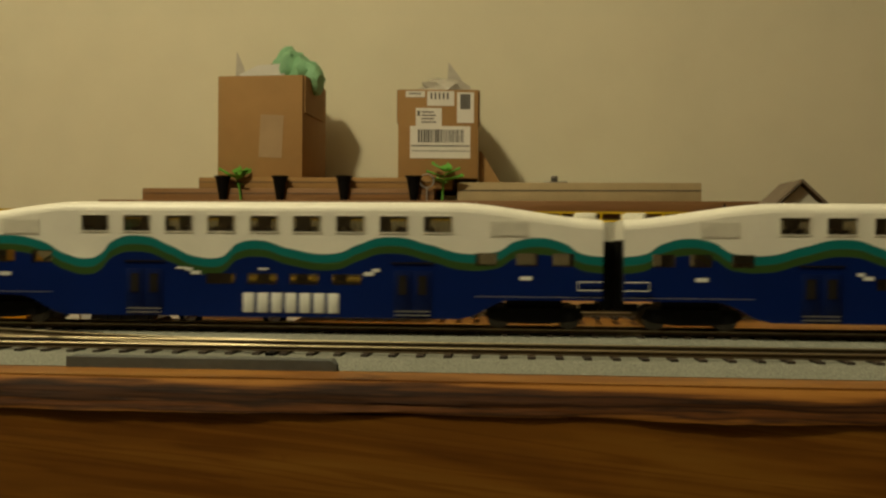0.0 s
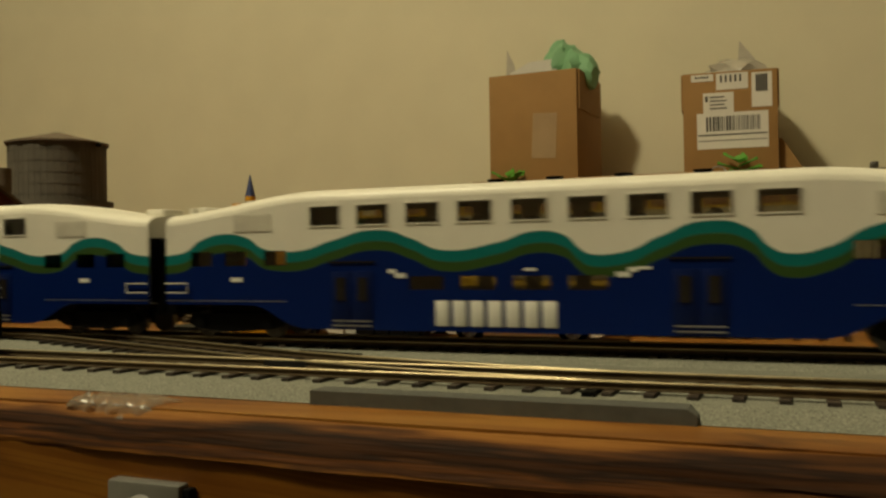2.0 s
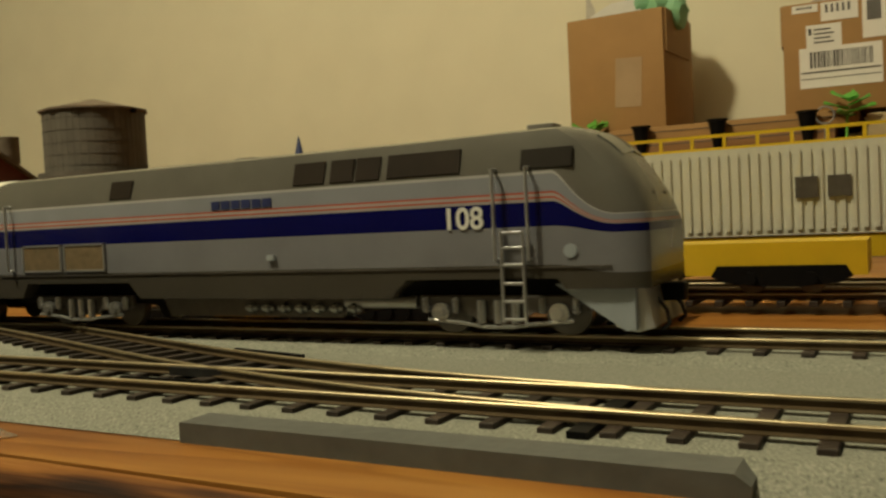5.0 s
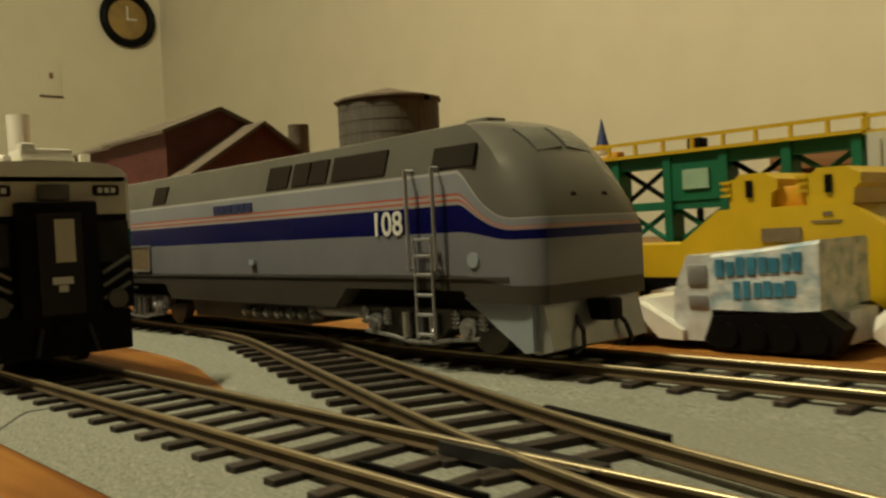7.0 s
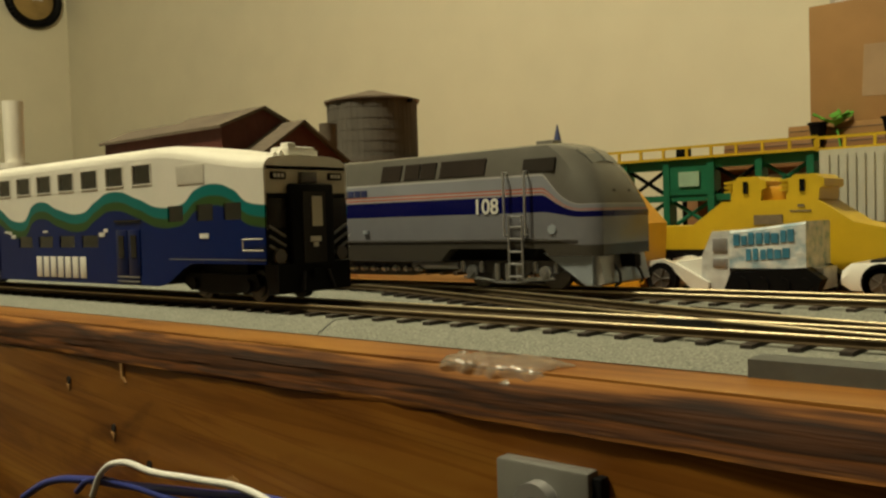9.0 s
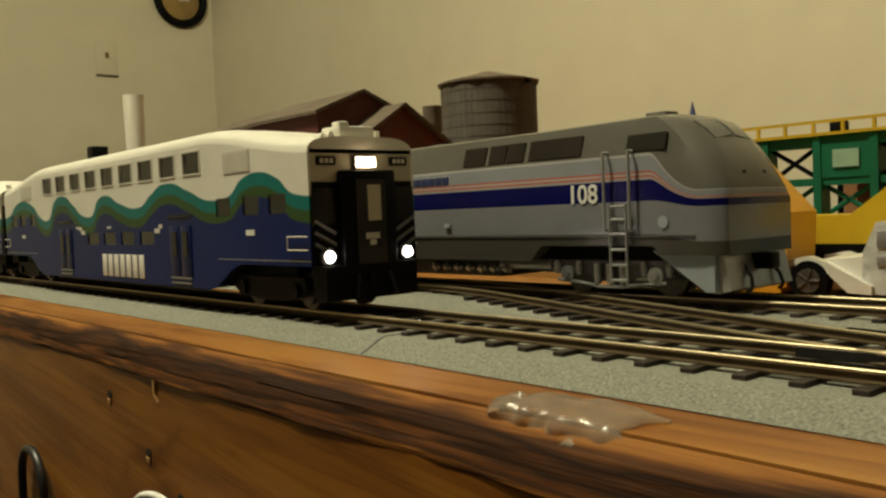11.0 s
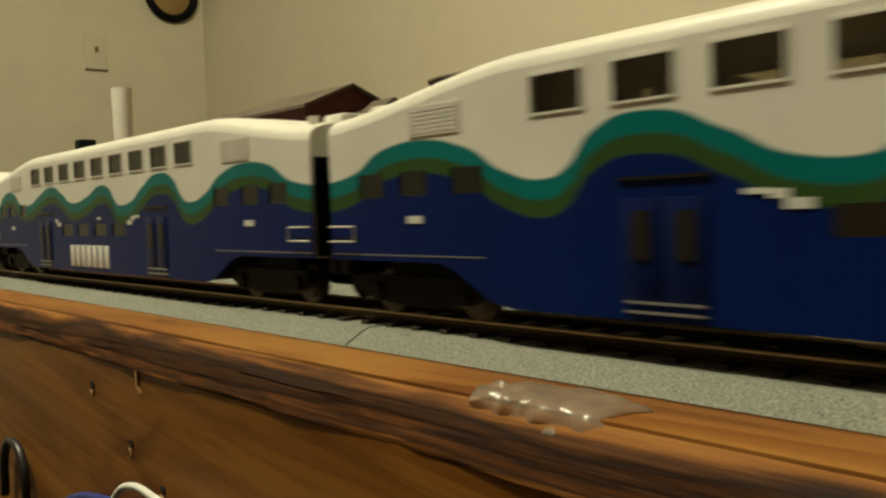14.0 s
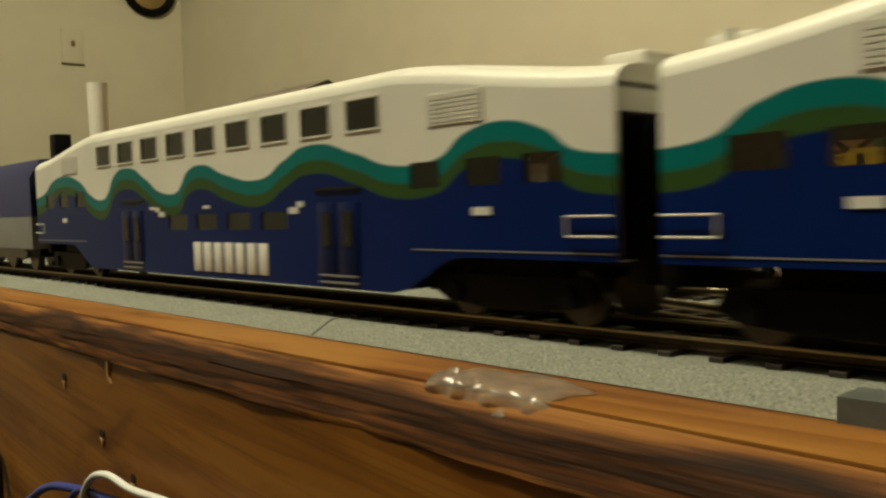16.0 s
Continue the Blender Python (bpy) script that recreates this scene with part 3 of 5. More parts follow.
def side_bm(y):
    """One side plate with real window openings."""
    xs = sorted({-HALF, HALF, *[-HALF + COACH_L * i / 58 for i in range(59)], *[c + s * w / 2 for c, w, _, _ in WINDOWS for s in (-1, 1)]})
    zs = sorted({0.0, 0.06, 0.005, 0.0085, 0.012, *[z for w in WINDOWS for z in w[2:]]})
    bm = bb()
    for x0, x1 in zip(xs, xs[1:]):
        xm = (x0 + x1) / 2
        for z0, z1 in zip(zs, zs[1:]):
            zm = (z0 + z1) / 2
            if any(abs(xm - c) < w / 2 and a < zm < b for c, w, a, b in WINDOWS):
                continue
            q = []
            for x, z in ((x0, z0), (x1, z0), (x1, z1), (x0, z1)):
                q.append((x, y, min(max(z, floor_z(x)), roof_z(x) - 0.0045)))
            if max(p[2] for p in q) - min(p[2] for p in q) < 1e-6 or (abs(q[0][2] - q[3][2]) < 1e-7 and abs(q[1][2] - q[2][2]) < 1e-7):
                continue
            pts = []
            for p in q:
                if not pts or (Vector(p) - Vector(pts[-1])).length > 1e-7:
                    pts.append(p)
            if (Vector(pts[0]) - Vector(pts[-1])).length < 1e-7:
                pts.pop()
            if len(pts) > 2:
                bm.faces.new([bm.verts.new(p) for p in pts])
    bmesh.ops.remove_doubles(bm, verts=bm.verts, dist=1e-6)
    ext = bmesh.ops.extrude_face_region(bm, geom=list(bm.faces))
    bmesh.ops.translate(bm, verts=[v for v in ext["geom"] if isinstance(v, bmesh.types.BMVert)], vec=(0, -0.0007 if y > 0 else 0.0007, 0))
    return bm


def roof_bm():
    secs = []
    for i in range(41):
        x = -HALF + COACH_L * i / 40
        zt = roof_z(x)
        zl = zt - 0.0046
        out = [(CW * math.copysign(abs(math.cos(a)) ** 0.45, math.cos(a)), 0.0046 * math.sin(a) ** 0.8 if math.sin(a) > 0 else 0) for a in [math.pi * k / 12 for k in range(13)]]
        secs.append([(x, y, zl + dz) for y, dz in out])
    return loft(secs)


def truck_bm(cx, r=0.0052, gap=0.0148):
    bm = bb()
    for s in (-1, 1):
        for dx in (-gap, gap):
            cyl(bm, (cx + dx, s * 0.0144, r + 0.0004), "y", 0.0021, 0.0014, 12)
        prism(bm, [(cx - 0.021, 0.0058), (cx - 0.017, 0.0038), (cx - 0.006, 0.0026), (cx + 0.006, 0.0026), (cx + 0.017, 0.0038), (cx + 0.021, 0.0058), (cx + 0.019, 0.0092), (cx - 0.019, 0.0092)], s * 0.0125, s * 0.0142)
    box(bm, cx - 0.012, cx + 0.012, -0.012, 0.012, 0.008, 0.0125)
    return bm


def wheels_under(truck_part, cx, r=0.0052, gap=0.0148):
    for s in (-1, 1):
        for dx in (-gap, gap):
            part("wheel", cyl(cyl(bb(), (cx + dx, s * 0.0083, r), "y", r, 0.0026, 18), (cx + dx, s * 0.0100, r), "y", r * 0.72, 0.0012, 18), M["wheelmetal"], truck_part, "dull steel wheel")


def coach(name, label, cab=False):
    ob = thing(name, Matrix(), label, "train coach", "passenger coaches")
    side = part("side_panel", side_bm(-CW), M["coach"], ob, "white, teal, green and blue wave-painted side")
    part("side_panel", side_bm(CW), M["coach"], ob, "white, teal, green and blue wave-painted side")
    roof = smooth(part("roof", roof_bm(), M["roof"], ob, "smooth white sloping roof"))
    under = bb()
    secs = []
    for i in range(31):
        x = -HALF + 0.001 + (COACH_L - 0.002) * i / 30
        z = floor_z(x) + 0.0004
        secs.append([(x, -CW + 0.0008, z), (x, CW - 0.0008, z), (x, CW - 0.0008, z + 0.0012), (x, -CW + 0.0008, z + 0.0012)])
    part("underframe", loft(secs), M["black"], ob)
    deck = box(bb(), -HALF + 0.002, HALF - 0.002, -CW + 0.001, CW - 0.001, 0.0245, 0.0255)
    for k in range(14):
        x = -0.085 + k * 0.0126
        for s in (-1, 1):
            box(deck, x, x + 0.0016, s * 0.010 - 0.004, s * 0.010 + 0.004, 0.0365, 0.043)
            box(deck, x, x + 0.005, s * 0.010 - 0.004, s * 0.010 + 0.004, 0.0365, 0.0378)
    box(deck, -0.09, 0.09, -CW + 0.001, CW - 0.001, 0.0358, 0.0365)
    part("interior_decks", deck, M["seat"], ob)
    for s in (-1, 1):
        cabend = cab and s < 0
        zt = roof_z(HALF) - 0.0035
        part("end_wall", box(bb(), min(s * HALF, s * (HALF - 0.001)), max(s * HALF, s * (HALF - 0.001)), -CW + 0.0007, CW - 0.0007, 0.0127, zt), M["cream"] if cab and s < 0 else M["roof"], ob, "cream cab end wall" if cabend else "")
        xe = s * (HALF + 0.0003)
        part("end_panel", box(bb(), min(xe, xe - s * 0.0006), max(xe, xe - s * 0.0006), -CW + 0.0009, CW - 0.0009, 0.0130, 0.0345 if cabend else 0.0380), M["black"], ob, "black lower end panel")
        x = s * (HALF + 0.0038)
        if not cabend:
            part("diaphragm", box(bb(), min(x, x - s * 0.0045), max(x, x - s * 0.0045), -0.0125, 0.0125, 0.0085, 0.0375, 0.0006), M["black"], ob, "black rubber end diaphragm")
        part("coupler", box(bb(), min(s * HALF - s * 0.008, s * (HALF + 0.0042)), max(s * HALF - s * 0.008, s * (HALF + 0.0042)), -0.0018, 0.0018, 0.0075, 0.0105), M["black"], ob)
        t = part("truck", truck_bm(s * 0.1165), M["black"], ob, "black four-wheel truck")
        wheels_under(t, s * 0.1165)
        part("roof_unit", box(bb(), s * 0.1385 - 0.0045, s * 0.1385 + 0.0045, -0.0058, 0.0058, roof_z(0.1385) - 0.0006, roof_z(0.1385) + 0.0026, 0.0008), M["roof"], roof)
        part("roof_unit", cyl(bb(), (s * 0.1365, -0.0105, roof_z(0.137) + 0.0005), "z", 0.0014, 0.0028, 10), M["roof"], roof)
    n = 0
    for y in (-CW, CW):
        o = math.copysign(1, y)
        for c, w, a, b in WINDOWS:
            part("window_pane", box(bb(), c - w / 2, c + w / 2, min(y - o * 0.0005, y - o * 0.0003), max(y - o * 0.0005, y - o * 0.0003), a, b), M["glass"], side)
        fr = bb()
        for c, w, a, b in WINDOWS[:9]:
            for q in ((c - w / 2 - 0.0005, c - w / 2, a - 0.0005, b + 0.0005), (c + w / 2, c + w / 2 + 0.0005, a - 0.0005, b + 0.0005), (c - w / 2, c + w / 2, a - 0.0005, a), (c - w / 2, c + w / 2, b, b + 0.0005)):
                box(fr, q[0], q[1], min(y, y + o * 0.00025), max(y, y + o * 0.00025), q[2], q[3])
        part("window_trim", fr, M["roof"], side)
        for cx in (-0.0655, 0.0505):
            door = bb()
            for dx in (-0.0042, 0.0042):
                box(door, cx + dx - 0.0039, cx + dx + 0.0039, min(y, y + o * 0.0003), max(y, y + o * 0.0003), 0.0078, 0.0245, 0.0001)
            dr = part("sliding_door", door, M["doorblue"], ob, "blue double sliding door")
            gl = bb()
            for dx in (-0.0042, 0.0042):
                box(gl, cx + dx - 0.0018, cx + dx + 0.0018, min(y, y + o * 0.0006), max(y, y + o * 0.0006), 0.0145, 0.0225)
            part("door_window", gl, M["darkglass"], dr)
            st = bb()
            for z in (0.0056, 0.0072):
                box(st, cx - 0.0075, cx + 0.0075, min(y, y + o * 0.0006), max(y, y + o * 0.0006), z, z + 0.0004)
            part("step_edge", st, M["silver"], dr, "bright metal step edges")
            part("door_header", box(bb(), cx - 0.009, cx + 0.009, min(y, y + o * 0.0004), max(y, y + o * 0.0004), 0.0275, 0.0281), M["darkglass"], dr)
        for k in range(7):
            x = -0.0342 + k * 0.0061
            part("logo_block", box(bb(), x, x + 0.0047, min(y, y + o * 0.00025), max(y, y + o * 0.00025), 0.0062, 0.0146, 0.0001), M["white"], side, "plain white logo block")
        for x, z, w, h in ((-0.113, 0.021, 0.005, 0.0016), (0.113, 0.021, 0.005, 0.0016), (-0.0015, 0.0243, 0.004, 0.0009), (0.0345, 0.0245, 0.004, 0.0009), (-0.047, 0.0222, 0.0042, 0.0016), (-0.050, 0.0238, 0.003, 0.0014), (0.028, 0.0222, 0.0042, 0.0016), (0.031, 0.0238, 0.003, 0.0014)):
            part("small_marking", box(bb(), x - w / 2, x + w / 2, min(y, y + o * 0.0002), max(y, y + o * 0.0002), z, z + h), M["white"], side, "tiny unreadable white marking")
        for xv in (0.098, -0.114):
            vent = box(bb(), xv, xv + 0.016, min(y, y + o * 0.00022), max(y, y + o * 0.00022), 0.0393, 0.0455)
            for k in range(6):
                box(vent, xv + 0.0006, xv + 0.0154, min(y, y + o * 0.00028), max(y, y + o * 0.00028), 0.0399 + k * 0.0009, 0.0404 + k * 0.0009)
            part("vent_grille", vent, M["grill"], side, "pale louvred vent")
        for s in (-1, 1):
            rails = bb()
            for z in (0.0170, 0.0205):
                rod(rails, (s * 0.1345, y + o * 0.0009, z), (s * 0.1445, y + o * 0.0009, z), 0.0002)
            rod(rails, (s * 0.1345, y + o * 0.0009, 0.0170), (s * 0.1345, y + o * 0.0009, 0.0205), 0.0002)
            part("grab_rail", rails, M["grill"], side, "pale grab rails")
            # silver strip stands in for the highlight along the lower body crease
            part("sill_line", box(bb(), min(s * 0.092, s * 0.1446), max(s * 0.092, s * 0.1446), min(y, y + o * 0.0001), max(y, y + o * 0.0001), 0.0139, 0.01415), M["silver"], side, "thin silver strip imitating the glint on the lower body crease")
    if cab:
        e = -HALF
        front = part("cab_door_frame", box(bb(), e - 0.0030, e, -0.0088, 0.0088, 0.0075, 0.0375, 0.0008), M["black"], ob, "black bulging door frame on the cab end")
        part("cab_door", box(bb(), e - 0.0034, e - 0.0029, -0.0048, 0.0048, 0.0125, 0.0350), M["darkglass"], front)
        part("door_window", box(bb(), e - 0.0037, e - 0.0033, -0.0030, 0.0012, 0.0240, 0.0335), M["cream"], front, "pale blind behind the cab door window")
        part("door_mark", box(bb(), e - 0.0037, e - 0.0033, -0.0022, 0.0022, 0.0192, 0.0208), M["grill"], front)
        part("door_mark", box(bb(), e - 0.0037, e - 0.0033, -0.0010, 0.0010, 0.0175, 0.0190), M["grill"], front)
        for s in (-1, 1):
            w = part("cab_window", box(bb(), e - 0.0006, e, s * 0.0130 - 0.0036, s * 0.0130 + 0.0036, 0.0235, 0.0330, 0.0003), M["darkglass"], ob, "dark cab end window")
            part("apron", box(bb(), e - 0.0005, e, s * 0.0130 - 0.0038, s * 0.0130 + 0.0038, 0.0128, 0.0232), M["black"], ob)
            st = bb()
            for k in range(3):
                rod(st, (e - 0.0006, s * 0.0098, 0.0150 + k * 0.003), (e - 0.0006, s * 0.0162, 0.0185 + k * 0.003), 0.0005)
            part("warning_stripe", st, M["metalplate"], ob, "pale diagonal warning stripes")
            part("number_board", box(bb(), e - 0.0006, e, s * 0.0118 - 0.0030, s * 0.0118 + 0.0030, 0.0388, 0.0412, 0.0005), M["brownglass"], ob, "dark oval number board with unreadable figures")
            nb = bb()
            for k in (-1, 0, 1):
                box(nb, e - 0.0008, e - 0.0005, s * 0.0118 + k * 0.0015 - 0.0005, s * 0.0118 + k * 0.0015 + 0.0005, 0.0394, 0.0406)
            part("figure_bar", nb, M["grill"], ob)
            cup = cyl(bb(), (e - 0.0009, s * 0.0128, 0.0150), "x", 0.0023, 0.0018, 16)
            part("ditch_light_cup", cup, M["steel"], ob)
        part("headlight_cup", box(bb(), e - 0.0014, e, -0.0034, 0.0034, 0.0378, 0.0414, 0.0004), M["steel"], ob, "dark headlight housing over the door")
        part("pilot", prism(bb(), [(e - 0.003, 0.0035), (e - 0.003, 0.0125), (e + 0.004, 0.0125), (e + 0.002, 0.0028)], -0.015, 0.015), M["black"], ob)
        hose = bb()
        rod(hose, (e - 0.0035, -0.005, 0.010), (e - 0.0045, -0.0065, 0.004), 0.0005)
        rod(hose, (e - 0.0035, 0.005, 0.010), (e - 0.0045, 0.0065, 0.004), 0.0005)
        part("air_hose", hose, M["wiredark"], ob)
        kit = bb()
        zr = roof_z(HALF)
        box(kit, e + 0.003, e + 0.012, -0.0055, 0.0015, zr - 0.0008, zr + 0.0030, 0.0006)
        box(kit, e + 0.002, e + 0.006, 0.0022, 0.0055, zr - 0.0008, zr + 0.0042, 0.0006)
        cyl(kit, (e + 0.004, 0.0085, zr + 0.0004), "x", 0.0009, 0.0050, 10)
        cyl(kit, (e + 0.004, 0.0105, zr + 0.0000), "x", 0.0009, 0.0036, 10)
        part("roof_kit", kit, M["roof"], ob, "white roof horn and box")
    return ob


M["wheelmetal"] = mat("dull_wheel_metal", (0.10, 0.095, 0.09), 0.35, 0.8, 0.3, 300)
M["trucksilver"] = mat("worn_silver_truck", (0.42, 0.42, 0.42), 0.24, 0.75, 0.35, 300)
M["doorblue"] = mat("deep_blue_door", (0.002, 0.010, 0.075), 0.35, 0, 0.12, 120, spec=0.2)
coach_a = coach("passenger_coach", "bilevel coach painted white over teal, green and blue waves")
coach_b = copy_thing(coach_a, Matrix())
coach_c = copy_thing(coach_a, Matrix())
coach_d = copy_thing(coach_a, Matrix())
cab_car = coach("cab_coach", "bilevel cab coach with headlights and a dark cab end", cab=True)
headlight = part("headlight_bulb", box(bb(), -0.0006, 0.0006, -0.0030, 0.0030, -0.0014, 0.0014, 0.0003), M["lamp_on"], cab_car, "glowing warm headlight")
ditch = [part("ditch_bulb", cyl(bb(), (0, 0, 0), "x", 0.0015, 0.0012, 14), M["lamp_white"], cab_car, "glowing white ditch light") for s in (-1, 1)]


# ---- locomotive ----
# along the locomotive: distance, roof height, width, top of the upright side
LOCO_TOP = [(x, 0.0478 if x == 0 else 0.0485, 1.0, 0.0385) for x in (0.0, 0.004, 0.0125, 0.0155, 0.0625, 0.067, 0.10)] + [(0.1555, 0.0487, 1.0, 0.0385), (0.1605, 0.0487, 1.0, 0.0385), (0.194, 0.0491, 1.0, 0.0385), (0.2005, 0.0491, 1.0, 0.0385), (0.2025, 0.0489, 1.0, 0.0382), (0.2052, 0.0484, 1.0, 0.0368), (0.2086, 0.0471, 1.0, 0.0345), (0.2117, 0.0450, 1.0, 0.0320), (0.2144, 0.0423, 1.0, 0.0296), (0.2168, 0.0390, 0.985, 0.0278), (0.2189, 0.0354, 0.955, 0.0267), (0.2204, 0.0318, 0.915, 0.0262), (0.2212, 0.0290, 0.885, 0.0260), (0.2216, 0.0266, 0.865, 0.0258)]


def top_at(x):
    for (a, za, *_), (b, zb, *_) in zip(LOCO_TOP, LOCO_TOP[1:]):
        if a <= x <= b:
            return za + (zb - za) * (x - a) / (b - a)
    return LOCO_TOP[-1][1]


def loco_sections():
    out = []
    for x, zt, k, zk in LOCO_TOP:
        w, rise = 0.0178 * k, zt - zk
        f = min(1.0, max(0.0, (x - 0.2005) / 0.012))
        wt = 0.0178 - 0.0106 * 0.30
        zb = 0.0142 if 0.0150 < x < 0.063 or 0.160 < x < 0.2010 else 0.0118 if x > 0.2010 else 0.0095
        # from a straight leaning upper side to a round nose
        flat = ((wt, zt - 0.0006), (wt * 0.82, zt), (wt * 0.4, zt + 0.0004))
        bowl = ((w * 0.93, zk + rise * 0.46), (w * 0.74, zk + rise * 0.80), (w * 0.42, zk + rise * 0.97))
        up = [(a[0] + (b[0] - a[0]) * f, a[1] + (b[1] - a[1]) * f) for a, b in zip(flat, bowl)]
        half = [(w, zb), (w, zk)] + up
        out.append([(x, -y, z) for y, z in half] + [(x, 0, zt + 0.0005 * (1 - f))] + [(x, y, z) for y, z in half[::-1]])
    return out


def on_slope(x0, x1, z0, z1, side, lift=0.0003):
    """A thin plate on the inward-leaning upper side of the locomotive."""
    bm = bb()
    def at(z, d):
        y = 0.0178 - (z - 0.0385) * 0.30
        return side * (y + d)
    vs = []
    for d in (-0.0004, lift):
        vs.append([bm.verts.new((x, at(z, d), z + d * 0.5)) for x, z in ((x0, z0), (x1, z0), (x1, z1), (x0, z1))])
    bm.faces.new(vs[0])
    bm.faces.new(vs[1])
    for i in range(4):
        j = (i + 1) % 4
        bm.faces.new((vs[0][i], vs[0][j], vs[1][j], vs[1][i]))
    return bm


def loco_truck(cx, s):
    """Cast side frame of a locomotive truck."""
    y0, y1 = s * 0.0135, s * 0.0148
    bm = prism(bb(), [(cx - 0.022, 0.0100), (cx - 0.022, 0.0066), (cx - 0.016, 0.0050), (cx - 0.0085, 0.0060), (cx - 0.006, 0.0040), (cx + 0.006, 0.0040), (cx + 0.0085, 0.0060), (cx + 0.016, 0.0050), (cx + 0.022, 0.0066), (cx + 0.022, 0.0100)], min(y0, y1), max(y0, y1))
    box(bm, cx - 0.0205, cx + 0.0205, min(y0, s * 0.0153), max(y0, s * 0.0153), 0.0088, 0.0097)
    return bm


def truck_fittings(cx, s, parent, material):
    for dx in (-0.0155, 0.0155):
        axle = cyl(bb(), (cx + dx, s * 0.0156, 0.0060), "y", 0.0024, 0.0020, 14)
        cyl(axle, (cx + dx, s * 0.0168, 0.0060), "y", 0.0012, 0.0008, 10)
        part("axle_box", axle, material, parent, "bright axle box")
        for e in (-0.0042, 0.0042):
            spring = bb()
            for k in range(4):
                cyl(spring, (cx + dx + e, s * 0.0157, 0.0064 + k * 0.0009), "z", 0.0011, 0.0005, 8)
            rod(spring, (cx + dx + e, s * 0.0157, 0.0058), (cx + dx + e, s * 0.0157, 0.0098), 0.0006)
            part("spring", spring, material, parent, "bright coil spring")
    for dx in (-0.0045, 0.0, 0.0045):
        part("damper", cyl(bb(), (cx + dx, s * 0.0158, 0.0062), "z", 0.0011, 0.0056, 10), material, parent)
    pipe = bb()
    pts = [(cx - 0.019, 0.0042), (cx - 0.009, 0.0034), (cx - 0.004, 0.0026), (cx + 0.004, 0.0026), (cx + 0.009, 0.0034), (cx + 0.019, 0.0042)]
    for a, b in zip(pts, pts[1:]):
        rod(pipe, (a[0], s * 0.0163, a[1]), (b[0], s * 0.0163, b[1]), 0.0005)
    part("brake_pipe", pipe, material, parent, "bright brake pipe")


loco = thing("locomotive", Matrix(), "silver diesel locomotive with blue and red stripes", "locomotive")
body = part("body", loft(loco_sections()), M["loco"], loco, "silver body with blue and red stripes")
part("roof_cover", loft([[(x, -w, z), (x, -w * 0.82, z + 0.0009), (x, w * 0.82, z + 0.0009), (x, w, z)] for x, z, w in ((0.003, 0.0479, 0.0140), (0.193, 0.0479, 0.0140))]), M["loco_roof"], loco)
part("frame", box(bb(), 0.004, 0.205, -0.0130, 0.0130, 0.0075, 0.0150), M["black"], loco)
part("nose_block", prism(bb(), [(0.2120, 0.0120), (0.2211, 0.0120), (0.2212, 0.0168), (0.2206, 0.0178), (0.2130, 0.0178)], -0.0085, 0.0085), M["silver"], loco, "blunt silver nose plate")
for s in (-1, 1):
    for x0, x1, z0, z1, kind in ((0.056, 0.065, 0.0397, 0.0450, "brownglass"), (0.1265, 0.1365, 0.0397, 0.0455, "brownglass"), (0.1385, 0.1457, 0.0397, 0.0455, "brownglass"), (0.1465, 0.1537, 0.0397, 0.0455, "brownglass"), (0.1560, 0.1765, 0.0397, 0.0455, "brownglass"), (0.1925, 0.2050, 0.0395, 0.0440, "darkglass")):
        part("side_window" if kind == "darkglass" else "air_screen", on_slope(x0, x1, z0, z1, s), M[kind], body)
    for x0 in (0.0150, 0.0350):
        y = s * 0.0178
        g = part("grille", box(bb(), x0, x0 + 0.0175, min(y, y + s * 0.0004), max(y, y + s * 0.0004), 0.0185, 0.0262), M["tan"], body, "tan louvred grille")
        fr = bb()
        for q in ((x0 - 0.0006, x0 + 0.0181, 0.0180, 0.0186), (x0 - 0.0006, x0 + 0.0181, 0.0261, 0.0267), (x0 - 0.0006, x0, 0.0180, 0.0267), (x0 + 0.0175, x0 + 0.0181, 0.0180, 0.0267)):
            box(fr, q[0], q[1], min(y, y + s * 0.0006), max(y, y + s * 0.0006), q[2], q[3])
        part("grille_frame", fr, M["silver"], g)
    y = s * 0.0178
    for k in range(6):
        x = 0.0975 + k * 0.0037
        part("logo_bar", box(bb(), x, x + 0.0031, min(y, y + s * 0.0002), max(y, y + s * 0.0002), 0.0346, 0.0370), M["navy"], body, "plain navy logo bar")
    for xx in (0.186, 0.1945, 0.0085):
        hr = bb()
        rod(hr, (xx, s * 0.0195, 0.0185), (xx, s * 0.0195, 0.0400), 0.00042, 8)
        for z in (0.0187, 0.0398):
            rod(hr, (xx, s * 0.0195, z), (xx, s * 0.0168, z), 0.0004)
        part("handrail", hr, M["silver"], loco, "thin chrome handrail")
    for lx in (0.1875, ):
        ld = bb()
        for dx in (0, 0.0055):
            rod(ld, (lx + dx, s * 0.0192, 0.0040), (lx + dx, s * 0.0192, 0.0255), 0.0004)
        for z in (0.0048, 0.009, 0.0132, 0.0175, 0.0215, 0.0250):
            rod(ld, (lx, s * 0.0192, z), (lx + 0.0055, s * 0.0192, z), 0.0004)
        part("ladder", ld, M["silver"], loco, "silver cab ladder")
    part("sill_line", box(bb(), 0.002, 0.2135, min(y, y + s * 0.0003), max(y, y + s * 0.0003), 0.0166, 0.0171), M["steel"], body)
    part("pilot_side", prism(bb(), [(0.1995, 0.0128), (0.2180, 0.0128), (0.2180, 0.0026), (0.2158, 0.0022)], min(s * 0.0152, s * 0.0166), max(s * 0.0152, s * 0.0166)), M["paleblue"], loco, "pale blue triangular pilot side")
